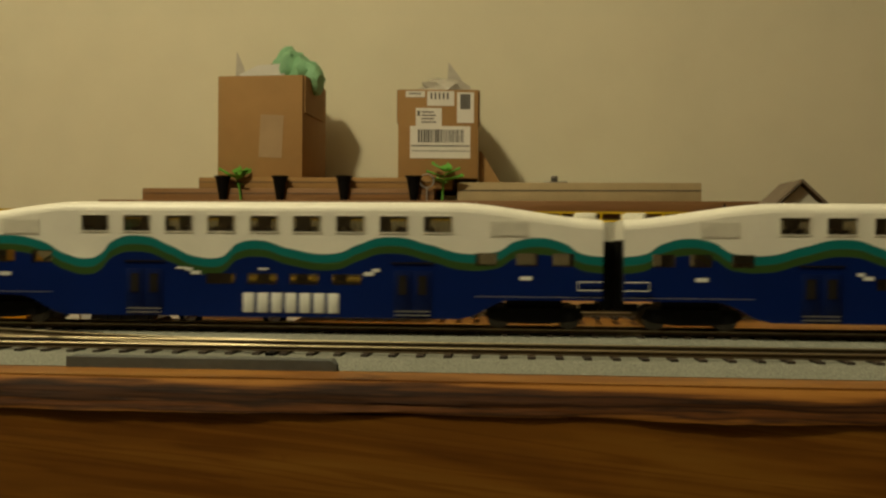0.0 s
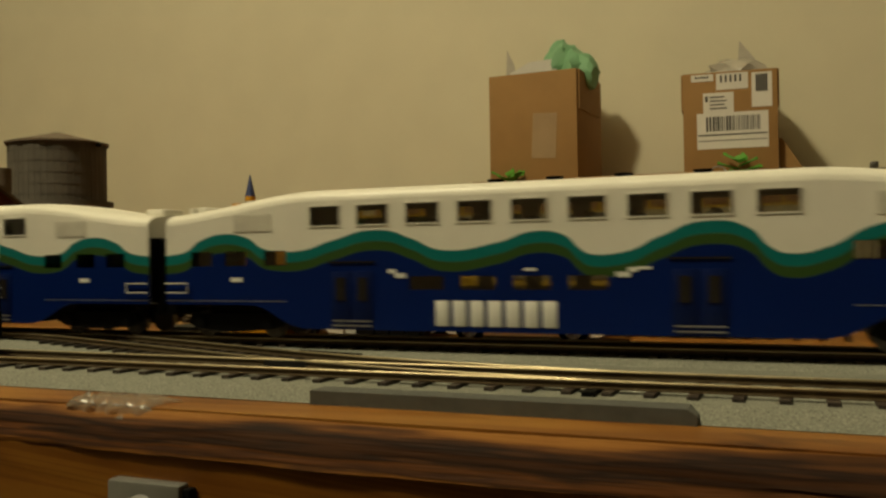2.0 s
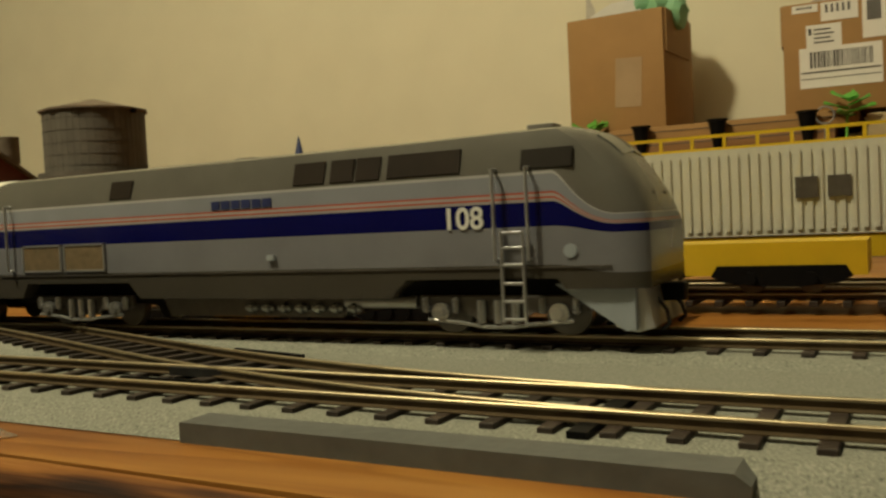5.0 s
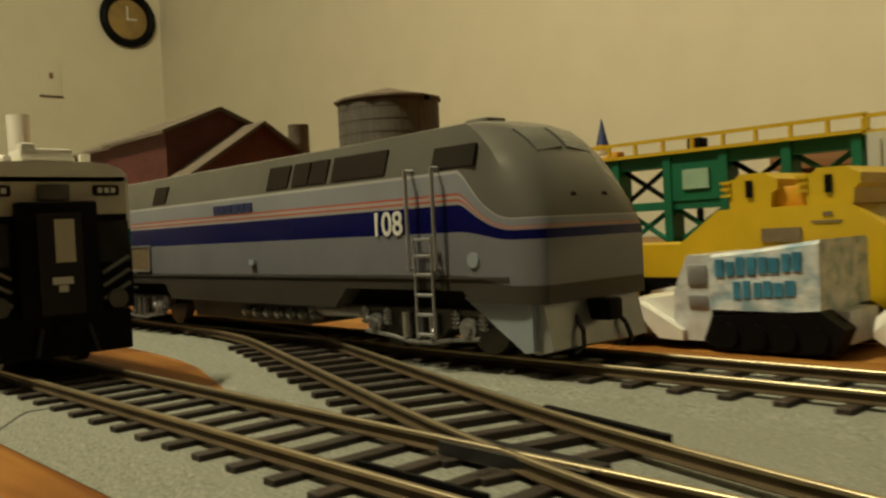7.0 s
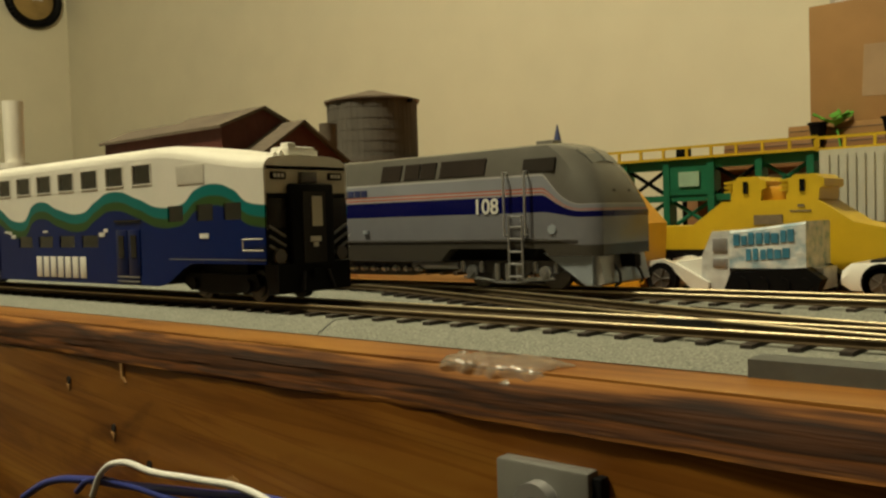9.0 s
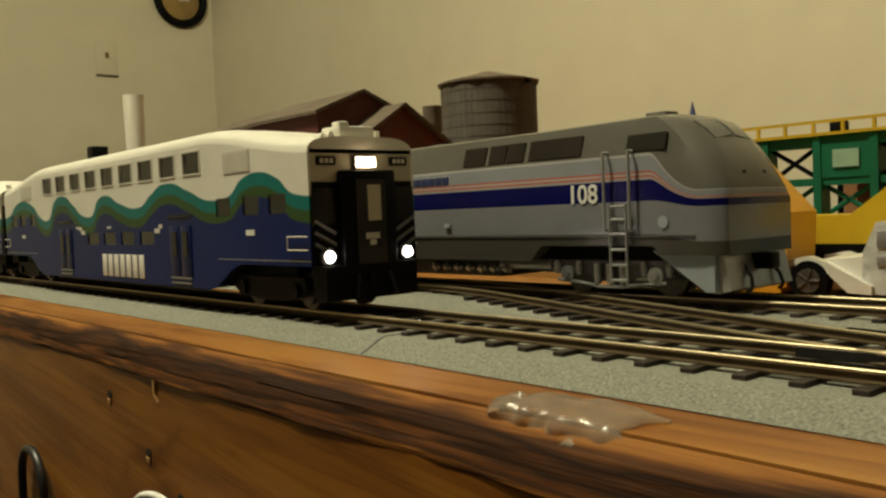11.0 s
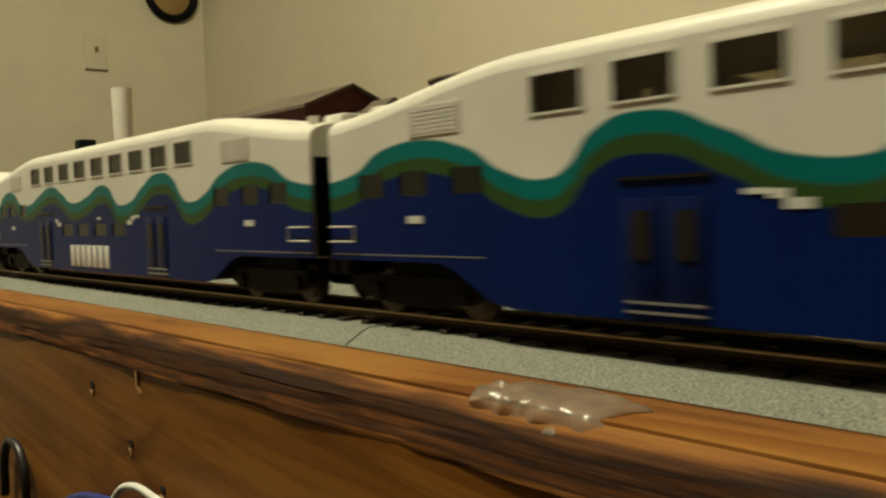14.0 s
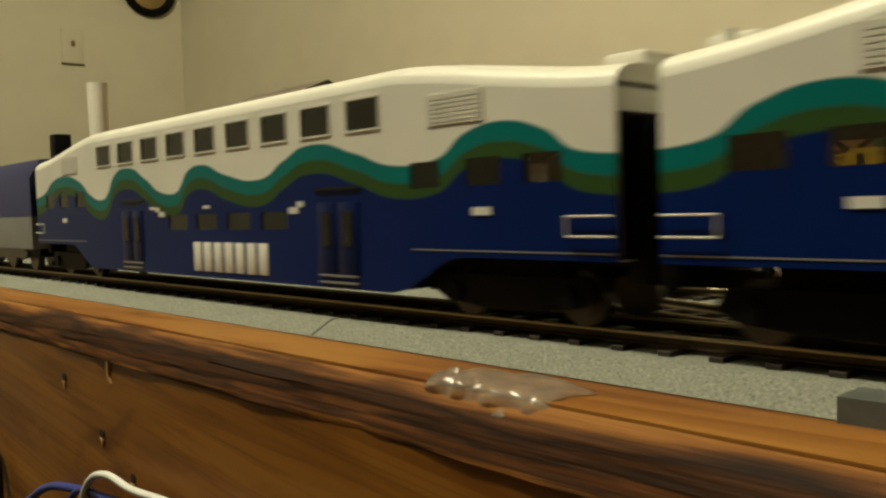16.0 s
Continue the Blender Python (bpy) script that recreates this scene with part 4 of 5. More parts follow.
    part("badge", cyl(bb(), (0.2040, s * 0.0179, 0.0205), "y", 0.0016, 0.0004, 16), M["paleblue"], body)
    badge = bb()
    box(badge, 0.117, 0.1195, min(y, y + s * 0.0008), max(y, y + s * 0.0008), 0.0200, 0.0214)
    part("builder_plate", badge, M["paleblue"], body)
    cv = bpy.data.curves.new("road_number", "FONT")
    cv.body, cv.size, cv.extrude = "108", 0.0074, 0.0001
    cv.offset = 0.00012
    num = new("road_number", cv)
    num.parent = loco
    num.data.materials.append(M["white"])
    num.matrix_basis = Matrix.Translation((0.1716 if s < 0 else 0.1850, s * 0.0180, 0.0263)) @ (pose(0, 0, 0, 90, 0, 0) if s < 0 else pose(0, 0, 0, 90, 0, 180))
    num["label"] = "white number 108"
for cx in (0.0385, 0.1845):
    tr = part("truck_bolster", box(bb(), cx - 0.006, cx + 0.006, -0.0136, 0.0136, 0.0050, 0.0100), M["black"], loco)
    for s in (-1, 1):
        # dark frame colour stands in for the shaded gaps behind the bright fittings
        part("truck_side", loco_truck(cx, s), M["steel"], tr, "truck frame, dark to stand for the shaded gaps behind the fittings")
        truck_fittings(cx, s, tr, M["trucksilver"])
    for s in (-1, 1):
        for dx in (-0.0155, 0.0155):
            part("wheel", cyl(bb(), (cx + dx, s * 0.0083, 0.0058), "y", 0.0058, 0.0028, 22), M["steel"], tr)
part("fuel_tank", prism(bb(), [(0.072, 0.0098), (0.075, 0.0040), (0.138, 0.0040), (0.142, 0.0098)], -0.0135, 0.0135), M["steel"], loco)
for k in range(7):
    part("pipe_valve", cyl(cyl(bb(), (0.1075 + k * 0.0058, -0.0142, 0.0066), "x", 0.0010, 0.0040, 10), (0.1075 + k * 0.0058, -0.0142, 0.0066), "x", 0.0016, 0.0013, 10), M["trucksilver"], loco, "small bright pipe valve")
part("air_tank", cyl(bb(), (0.150, -0.0130, 0.0082), "x", 0.0017, 0.022, 12), M["silver"], loco)
part("pilot", prism(bb(), [(0.2110, 0.0128), (0.2195, 0.0128), (0.2218, 0.0030), (0.2180, 0.0018), (0.2130, 0.0030)], -0.0152, 0.0152), M["silver"], loco, "worn silver snow pilot")
part("coupler", box(bb(), 0.2180, 0.2255, -0.0022, 0.0022, 0.0075, 0.0118, 0.0005), M["black"], loco)
part("coupler", box(bb(), -0.0035, 0.004, -0.0018, 0.0018, 0.0075, 0.0105), M["black"], loco)
part("end_diaphragm", box(bb(), -0.0012, 0.0004, -0.0075, 0.0075, 0.0125, 0.038), M["black"], loco)
hose = bb()
for s in (-1, 1):
    for a, b in zip([(0.219, s * 0.006, 0.010), (0.2225, s * 0.007, 0.006), (0.2232, s * 0.0078, 0.003)], [(0.2225, s * 0.007, 0.006), (0.2232, s * 0.0078, 0.003), (0.2215, s * 0.0085, 0.0016)]):
        rod(hose, a, b, 0.0005)
part("air_hose", hose, M["wiredark"], loco)
# windscreen panes on the sloping nose
for s in (-1, 1):
    xs = [0.2084 + 0.0058 * k / 5 for k in range(6)]
    rows = []
    for x in xs:
        z = top_at(x) + 0.0001
        w = 0.0092 - 0.10 * (x - 0.2084)
        rows.append([(x + d * 0.7, s * y, z + d - (0.0007 + 0.06 * (x - 0.2084)) * (y > 0.004)) for d, y in ((-0.0006, 0.0007), (0.0003, 0.0007), (0.0003, w), (-0.0006, w))])
    part("windscreen", loft(rows), M["chromeglass"], loco, "grey reflective windscreen")
for y in (-0.005, 0.005):
    part("nose_light", cyl(bb(), (0.2184, y, 0.0322), "x", 0.0010, 0.0034, 14), M["brownglass"], loco)
for x, y in ((0.192, 0.0), (0.062, 0.003), (0.100, -0.003)):
    part("roof_box", box(bb(), x - 0.0035, x + 0.0035, y - 0.003, y + 0.003, 0.0482, 0.0512 if x > 0.15 else 0.0497, 0.0003), M["loco_roof"], loco)

# tail-end locomotive of the front train
blue_loco = thing("pushing_locomotive", Matrix(), "dark blue and grey diesel locomotive coupled behind coaches", "locomotive")
part("body", loft([[(x, -0.0172, 0.010), (x, -0.0172, 0.040), (x, -0.0125, zt), (x, 0, zt + 0.0006), (x, 0.0125, zt), (x, 0.0172, 0.040), (x, 0.0172, 0.010)] for x, zt in ((-0.195, 0.040), (-0.188, 0.0478), (-0.002, 0.0478))]), bands_mat("navy_grey_livery", ((0, (0.2, 0.2, 0.2)), (0.0235, (0.012, 0.018, 0.10))), 0.4, 0.0), blue_loco, "navy upper and grey lower body")
part("frame", box(bb(), -0.19, -0.003, -0.014, 0.014, 0.007, 0.0102), M["black"], blue_loco)
for cx in (-0.155, -0.040):
    tr = part("truck_bolster", box(bb(), cx - 0.006, cx + 0.006, -0.0136, 0.0136, 0.0050, 0.0100), M["black"], blue_loco)
    for s in (-1, 1):
        part("truck_side", loco_truck(cx, s), M["steel"], tr)
    for s in (-1, 1):
        for dx in (-0.0155, 0.0155):
            part("wheel", cyl(bb(), (cx + dx, s * 0.0083, 0.0058), "y", 0.0058, 0.0028, 20), M["steel"], tr)

M["tarpblue"] = mat("faded_blue_print", (0.04, 0.19, 0.31), 0.5, 0, 0.4, 300)

# ---- vehicles and cars behind the tracks ----
def wheel_on(parent, x, y, z, r, w=0.004):
    t = part("wheel", cyl(bb(), (x, y, z), "y", r, w, 24), M["black"], parent, "black toy tyre")
    rim = cyl(bb(), (x, y, z), "y", r * 0.62, w + 0.0008, 12)
    for k in range(5):
        a = k * 2 * math.pi / 5
        rod(rim, (x, y - w / 2 - 0.0005, z), (x + math.cos(a) * r * 0.6, y - w / 2 - 0.0005, z + math.sin(a) * r * 0.6), r * 0.07)
    part("rim", rim, M["steel"], t, "dark spoked rim")
    return t


truck = thing("toy_halftrack", pose(-0.2145, 0.139, TOP), "white toy half-track with blue printed canopy", "toy truck")
part("hood", loft([[(x, -w, z0), (x, -w, z1 - 0.001), (x, -w * 0.7, z1), (x, w * 0.7, z1), (x, w, z1 - 0.001), (x, w, z0)] for x, w, z0, z1 in ((-0.001, 0.006, 0.005, 0.0085), (0.004, 0.0095, 0.004, 0.0118), (0.012, 0.0115, 0.004, 0.0135), (0.0225, 0.012, 0.004, 0.0148))]), M["toywhite"], truck, "glossy white bonnet")
part("fender", prism(bb(), [(-0.002, 0.0065), (0.000, 0.0105), (0.006, 0.0118), (0.012, 0.0085), (0.018, 0.0028), (0.025, 0.0025), (0.025, 0.005), (0.012, 0.0118), (0.006, 0.0138), (-0.001, 0.0125)], -0.0145, -0.011), M["toywhite"], truck)
part("fender", prism(bb(), [(-0.002, 0.0065), (0.000, 0.0105), (0.006, 0.0118), (0.012, 0.0085), (0.018, 0.0028), (0.025, 0.0025), (0.025, 0.005), (0.012, 0.0118), (0.006, 0.0138), (-0.001, 0.0125)], 0.011, 0.0145), M["toywhite"], truck)
part("cab", prism(bb(), [(0.0215, 0.0025), (0.0325, 0.0025), (0.0325, 0.0240), (0.0260, 0.0240), (0.0220, 0.0150)], -0.0128, 0.0128), M["clearice"], truck, "clear silvery cab")
win = bb()
for z0, z1 in ((0.0165, 0.0215), (0.0110, 0.0140)):
    box(win, 0.0262, 0.0316, -0.0133, -0.0127, z0, z1, 0.0002)
part("cab_window", win, M["silver"], truck)
part("canopy", loft([[(x, -0.0138, 0.0105), (x, -0.0136, z - 0.0008), (x, -0.0125, z), (x, 0.0125, z), (x, 0.0136, z - 0.0008), (x, 0.0138, 0.0105)] for x, z in ((0.0328, 0.0240), (0.045, 0.0252), (0.0600, 0.0270))]), M["tarp"], truck, "blue and white printed canopy")
rnd = random.Random(12)
for row, (zb, hh, count) in enumerate(((0.0186, 0.0046, 8), (0.0130, 0.0042, 6))):
    xb = 0.0345 + row * 0.0045
    for k in range(count):
        w, h = rnd.uniform(0.0018, 0.0026), hh * rnd.uniform(0.75, 1.0)
        z0 = zb + (xb - 0.034) * 0.07
        part("letter_bar", box(bb(), xb, xb + w, -0.0140, -0.0132, z0, z0 + h), M["tarpblue"], truck, "plain blue lettering bar")
        xb += w + rnd.uniform(0.0004, 0.0009)
part("track_unit", prism(bb(), [(0.0310, 0.0030), (0.0335, 0.0090), (0.0600, 0.0110), (0.0655, 0.0070), (0.0630, 0.0012), (0.0350, 0.0008)], -0.0145, -0.008), M["black"], truck, "black rubber track")
part("track_unit", prism(bb(), [(0.0310, 0.0030), (0.0335, 0.0090), (0.0600, 0.0110), (0.0655, 0.0070), (0.0630, 0.0012), (0.0350, 0.0008)], 0.008, 0.0145), M["black"], truck, "black rubber track")
part("chassis", box(bb(), 0.0, 0.064, -0.008, 0.008, 0.003, 0.0105), M["clearice"], truck)
for k in range(4):
    part("road_wheel", cyl(bb(), (0.0375 + k * 0.0072, -0.0147, 0.0045), "y", 0.003, 0.0012, 14), M["black"], truck)
for y in (-0.0130, 0.0130):
    wheel_on(truck, 0.0062, y, 0.0062, 0.0062)

wagon = thing("toy_pickup", pose(-0.1430, 0.139, TOP), "white toy pickup with a blue side stripe", "toy car")
part("body", loft([[(x, -0.0140, z0), (x, -0.0145, z1 - 0.003), (x, -0.0130, z1), (x, 0.0130, z1), (x, 0.0145, z1 - 0.003), (x, 0.0140, z0)] for x, z0, z1 in ((0.0, 0.0055, 0.0100), (0.003, 0.0035, 0.0125), (0.020, 0.0030, 0.0132), (0.045, 0.0030, 0.0128), (0.066, 0.0032, 0.0118), (0.070, 0.0050, 0.0095))]), M["toywhite"], wagon, "glossy white body")
part("cockpit", box(bb(), 0.0085, 0.0345, -0.0118, 0.0118, 0.0118, 0.0137, 0.0003), M["black"], wagon, "dark open cockpit")
ws = bb()
for s in (-1, 1):
    prism(ws, [(0.0335, 0.0128), (0.0352, 0.0128), (0.0385, 0.0196), (0.0490, 0.0122), (0.0508, 0.0122), (0.0400, 0.0206), (0.0372, 0.0206)], s * 0.0118 - 0.0007, s * 0.0118 + 0.0007)
box(ws, 0.0372, 0.0400, -0.0118, 0.0118, 0.0196, 0.0206)
part("windscreen_frame", ws, M["toywhite"], wagon, "white windscreen frame")
st = bb()
box(st, 0.016, 0.062, -0.0149, -0.0143, 0.0048, 0.0054)
box(st, 0.016, 0.062, -0.0149, -0.0143, 0.0060, 0.0063)
for k in range(5):
    box(st, 0.026 + k * 0.003, 0.0282 + k * 0.003, -0.0150, -0.0143, 0.0065, 0.0080)
part("side_stripe", st, M["navy"], wagon, "dark blue stripes and unreadable bars")
bed = bb()
for x in (0.0150, 0.0315):
    for y in (-0.0105, 0.0105):
        rod(bed, (x, y, 0.0130), (x + 0.0012, y, 0.0203), 0.0009)
    rod(bed, (x + 0.0012, -0.0105, 0.0203), (x + 0.0012, 0.0105, 0.0203), 0.0009)
for y in (-0.0105, 0.0105):
    rod(bed, (0.0162, y, 0.0196), (0.0327, y, 0.0206), 0.0009)
for x in (0.0185, 0.0255):
    for y in (-0.0055, 0.0055):
        box(bed, x, x + 0.0022, y - 0.0035, y + 0.0035, 0.0135, 0.0188, 0.0005)
part("roll_bar", bed, M["black"], wagon)
for x in (0.0125, 0.0560):
    for y in (-0.0125, 0.0125):
        wheel_on(wagon, x, y, 0.0058, 0.0058)
        part("wheel_arch", cyl(bb(), (x, math.copysign(0.0141, y), 0.0062), "y", 0.0064, 0.0008, 22), M["black"], wagon)

plow = thing("snow_plow", pose(-0.2365, 0.124, TOP), "orange-yellow plastic wedge snow plow car", "snow plow")
part("blade", prism(bb(), [(-0.012, 0.002), (0.019, 0.002), (0.0205, 0.0275), (0.004, 0.0455), (-0.012, 0.0455)], 0.0, 0.022), M["orange"], plow, "orange-yellow wedge blade")
part("blade_rib", prism(bb(), [(0.0185, 0.004), (0.0215, 0.004), (0.0228, 0.0265), (0.0205, 0.0290)], -0.0012, 0.0), M["orange"], plow)
part("base", box(bb(), -0.05, 0.016, 0.001, 0.020, 0.0, 0.004), M["black"], plow)

# long yellow flat car with two stepped towers
flat = thing("heavy_flat_car", pose(-0.245, 0.172, 0), "yellow heavy-duty flat car with two stepped towers", "railway car")
part("deck", prism(bb(), [(0, 0.004), (0.045, 0.004), (0.052, 0.001), (0.115, 0.001), (0.122, 0.006), (0.225, 0.006), (0.225, 0.0165), (0.110, 0.0165), (0.097, 0.0195), (0.084, 0.0285), (0.047, 0.0285), (0.034, 0.0190), (0, 0.0190)], -0.013, 0.013), M["yellow"], flat, "glossy yellow depressed deck")
for x in (0.0515, 0.0735):
    tw = part("tower", prism(bb(), [(x - 0.001, 0.0284), (x + 0.0112, 0.0284), (x + 0.0115, 0.0325), (x + 0.0132, 0.0335), (x + 0.0132, 0.0362), (x + 0.0112, 0.0370), (x + 0.0100, 0.0381), (x + 0.002, 0.0381), (x + 0.001, 0.0370), (x - 0.0028, 0.0362), (x - 0.0028, 0.0335), (x - 0.001, 0.0325)], -0.0125, 0.0125), M["yellow"], flat, "yellow stepped tower")
    part("slot", box(bb(), x + 0.0042, x + 0.0060, -0.0131, -0.0124, 0.0315, 0.0362), M["black"], tw)
    st = bb()
    for k in range(3):
        box(st, x - 0.0035, x - 0.0005, -0.0130, 0.0130, 0.0320 + k * 0.0018, 0.0328 + k * 0.0018)
    part("step_ridge", st, M["yellow"], tw)
part("bridge_block", box(bb(), 0.0625, 0.0728, -0.0105, 0.0105, 0.0280, 0.0340, 0.0006), M["orange"], flat)
part("recess", box(bb(), 0.0600, 0.0712, -0.0134, -0.0129, 0.0190, 0.0228), M["tan"], flat)
mk = bb()
box(mk, 0.0770, 0.0795, -0.0133, -0.0129, 0.0256, 0.0266)
box(mk, 0.0740, 0.0820, -0.0133, -0.0129, 0.0238, 0.0244)
part("marking_bar", mk, M["tan"], flat, "unreadable dark marking bars")
for cx in (0.022, 0.150, 0.200):
    wheels_under(part("truck", truck_bm(cx, 0.0048, 0.009), M["black"], flat, "black freight truck"), cx, 0.0048, 0.009)
track("siding_track", [(-0.9, 0.172), (0.9, 0.172)], "siding track behind the toy cars", -0.45, 0.15, bed=False)

# green girder frame and white container with yellow railing on the next siding
GY = 0.212
girder = thing("girder_frame", pose(-0.295, GY, 0), "green steel girder frame with yellow railing", "girder car")
for z0, z1 in ((0.0455, 0.0500), (0.0300, 0.0330), (0.0150, 0.0180)):
    part("chord", box(bb(), 0, 0.120, -0.003, 0.003, z0, z1), M["green"], girder)
for k in range(6):
    x = 0.004 + k * 0.0225
    part("post", box(bb(), x - 0.0016, x + 0.0016, -0.004, 0.004, 0.0150, 0.0500), M["green"], girder)
for k in range(5):
    x0, x1 = 0.0056 + k * 0.0225, 0.0249 + k * 0.0225
    if k == 2:
        part("panel", box(bb(), x0, x1, -0.0035, 0.002, 0.0330, 0.0465), M["green"], girder)
        part("sign_plate", box(bb(), x0 + 0.005, x1 - 0.004, -0.0042, -0.0034, 0.0370, 0.0440), mat("pale_green_plate", (0.30, 0.45, 0.34), 0.5), girder, "pale green plate")
    else:
        br = bb()
        rod(br, (x0, 0, 0.0332), (x1, 0, 0.0455), 0.0010)
        rod(br, (x0, 0, 0.0455), (x1, 0, 0.0332), 0.0010)
        part("cross_brace", br, M["black"] if k % 2 else M["green"], girder)
    br = bb()
    rod(br, (x0, 0, 0.0180), (x1, 0, 0.0300), 0.0010)
    rod(br, (x0, 0, 0.0300), (x1, 0, 0.0180), 0.0010)
    part("cross_brace", br, M["green"], girder)
part("car_floor", box(bb(), -0.01, 0.13, -0.011, 0.011, 0.009, 0.0150), M["green"], girder)
for cx in (0.02, 0.10):
    wheels_under(part("truck", truck_bm(cx, 0.0048, 0.009), M["black"], girder), cx, 0.0048, 0.009)


def railing(x0, x1, parent, z=0.0500):
    bm = bb()
    box(bm, x0, x1, -0.0045, -0.0035, z + 0.0050, z + 0.0062)
    box(bm, x0, x1, -0.0050, 0.0050, z, z + 0.0012)
    part("railing_bar", bm, M["yellow"], parent, "yellow railing")
    n = int((x1 - x0) / 0.0115)
    for k in range(n + 1):
        x = x0 + (x1 - x0) * k / n
        part("railing_post", box(bb(), x - 0.0006, x + 0.0006, -0.0046, -0.0034, z + 0.0012, z + 0.0050), M["yellow"], parent)


railing(0.0, 0.120, girder)
cont = thing("white_container", pose(-0.172, GY, 0), "ribbed off-white freight container with yellow top rail", "container car")
cb = bb()
box(cb, 0, 0.34, -0.0125, 0.0125, 0.0172, 0.0492)
part("shell", cb, M["container"], cont)
rib = part("rib", box(bb(), 0.0022, 0.0040, -0.0131, -0.0124, 0.0190, 0.0470), M["container"], cont)
for k in range(1, 95):
    more_rib = new("rib", rib.data)
    more_rib.parent = cont
    more_rib.location.x = k * 0.0035
mk = bb()
for x0, x1 in ((0.128, 0.1355), (0.1385, 0.146), (0.0535, 0.0600), (0.0620, 0.0690)):
    box(mk, x0, x1, -0.0137, -0.0130, 0.0300, 0.0375)
part("logo_bar", mk, M["steel"], cont, "plain dark logo blocks")
part("car_frame", box(bb(), -0.004, 0.345, -0.012, 0.012, 0.0090, 0.0170), M["yellow"], cont)
for cx in (0.02, 0.32):
    wheels_under(part("truck", truck_bm(cx, 0.0048, 0.009), M["black"], cont), cx, 0.0048, 0.009)
railing(-0.004, 0.34, cont, 0.0494)
track("far_siding", [(-0.9, GY), (0.9, GY)], "far siding under the container car", -0.4, 0.25, bed=False)


# ---- buildings ----
def gabled(parent, x0, x1, yc, half, zeave, zridge, over=0.004):
    part("wall_block", loft([[(x, yc - half, TOP), (x, yc - half, zeave), (x, yc, zridge - 0.0015), (x, yc + half, zeave), (x, yc + half, TOP)] for x in (x0, x1)]), M["red"], parent, "dark red board siding")
    sl = (zridge - zeave) / half
    for s in (-1, 1):
        e = half + over
        ys = (yc, yc + s * e)
        bm = loft([[(x, ys[0], zridge), (x, ys[1], zridge - sl * e), (x, ys[1], zridge - sl * e - 0.002), (x, ys[0], zridge - 0.002)] for x in (x0 - over, x1 + over)])
        part("roof_slope", bm, M["shingle"], parent, "grey-brown shingled roof slope")


barn = thing("barn", pose(0, 0, 0), "dark red wooden engine house with grey shingle roofs", "model building")
gabled(barn, -0.585, -0.508, 0.172, 0.032, 0.0885, 0.1015, 0.003)
gabled(barn, -0.665, -0.592, 0.172, 0.023, 0.0900, 0.0995, 0.003)
gabled(barn, -0.560, -0.487, 0.186, 0.046, 0.062, 0.0915)
gabled(barn, -0.96, -0.62, 0.185, 0.050, 0.062, 0.0865)
part("chimney", box(bb(), -0.915, -0.900, 0.145, 0.160, 0.07, 0.1, 0.001), M["black"], barn, "small dark roof chimney")
part("ridge_vent", cyl(bb(), (-0.490, 0.212, 0.083), "z", 0.006, 0.016, 14), M["shingle"], barn)

tower = thing("water_tower", pose(-0.622, 0.388, TOP), "weathered grey round wooden water tower", "water tower")
tank = part("tank", cyl(bb(), (0, 0, 0.115), "z", 0.0405, 0.053, 48), M["tower"], tower, "grey staved tank")
for k in range(48):
    a = k * 2 * math.pi / 48
    part("stave", box(bb(), -0.00255, 0.00255, -0.0004, 0.0004, 0.0890, 0.1405, m=Matrix.Translation((0.0408 * math.cos(a), 0.0408 * math.sin(a), 0)) @ Matrix.Rotation(a + math.pi / 2, 4, "Z")), M["tower"], tank)
for z in (0.094, 0.103, 0.113, 0.123, 0.133):
    part("hoop", cyl(bb(), (0, 0, z), "z", 0.0416, 0.0007, 48), M["tower"], tank)
part("roof", cyl(bb(), (0, 0, 0.1465), "z", 0.0445, 0.0105, 12, 0.002), M["towerroof"], tower, "low conical brown roof")
part("roof_rim", cyl(bb(), (0, 0, 0.1405), "z", 0.0445, 0.0016, 12), M["towerroof"], tower)
part("pulley", cyl(bb(), (0.0435, 0.004, 0.1385), "y", 0.0022, 0.0025, 12), M["black"], tower)
part("platform", cyl(bb(), (0, 0, 0.0865), "z", 0.047, 0.004, 24), M["tower"], tower)
for sx in (-1, 1):
    for sy in (-1, 1):
        part("leg", box(bb(), sx * 0.027 - 0.003, sx * 0.027 + 0.003, sy * 0.027 - 0.003, sy * 0.027 + 0.003, 0, 0.085), M["tower"], tower)

spire = thing("cone_ornament", pose(-0.507, 0.520, TOP), "small blue cone on an orange base", "ornament")
part("cone", cyl(bb(), (0, 0, 0.1075), "z", 0.0052, 0.022, 16, 0.0003), M["coneblue"], spire, "pointed blue cone")
neck = cyl(bb(), (0, 0, 0.0945), "z", 0.0052, 0.0045, 14)
part("neck", neck, M["orange"], spire)
part("neck_ring", cyl(bb(), (0, 0, 0.0905), "z", 0.0056, 0.003, 14), M["cream"], spire)
cr = bb()
box(cr, -0.016, 0.017, -0.009, 0.009, 0.076, 0.0865, 0.002)
box(cr, -0.019, -0.011, -0.005, 0.005, 0.080, 0.090, 0.001)
box(cr, 0.011, 0.018, -0.005, 0.005, 0.080, 0.0895, 0.001)
part("base", cr, M["orange"], spire, "lumpy orange base")
part("post", box(bb(), -0.009, 0.009, -0.009, 0.009, 0, 0.0765), M["orange"], spire)

tube = thing("white_tube", pose(-0.897, 0.185, TOP), "plain white upright tube on a round foot", "tube")
part("tube_body", cyl(bb(), (0, 0, 0.0985), "z", 0.0076, 0.113, 24, 0.0096), M["wax"], tube)
part("tube_foot", cyl(bb(), (0, 0, 0.0205), "z", 0.0150, 0.041, 24, 0.0120), M["wax"], tube)
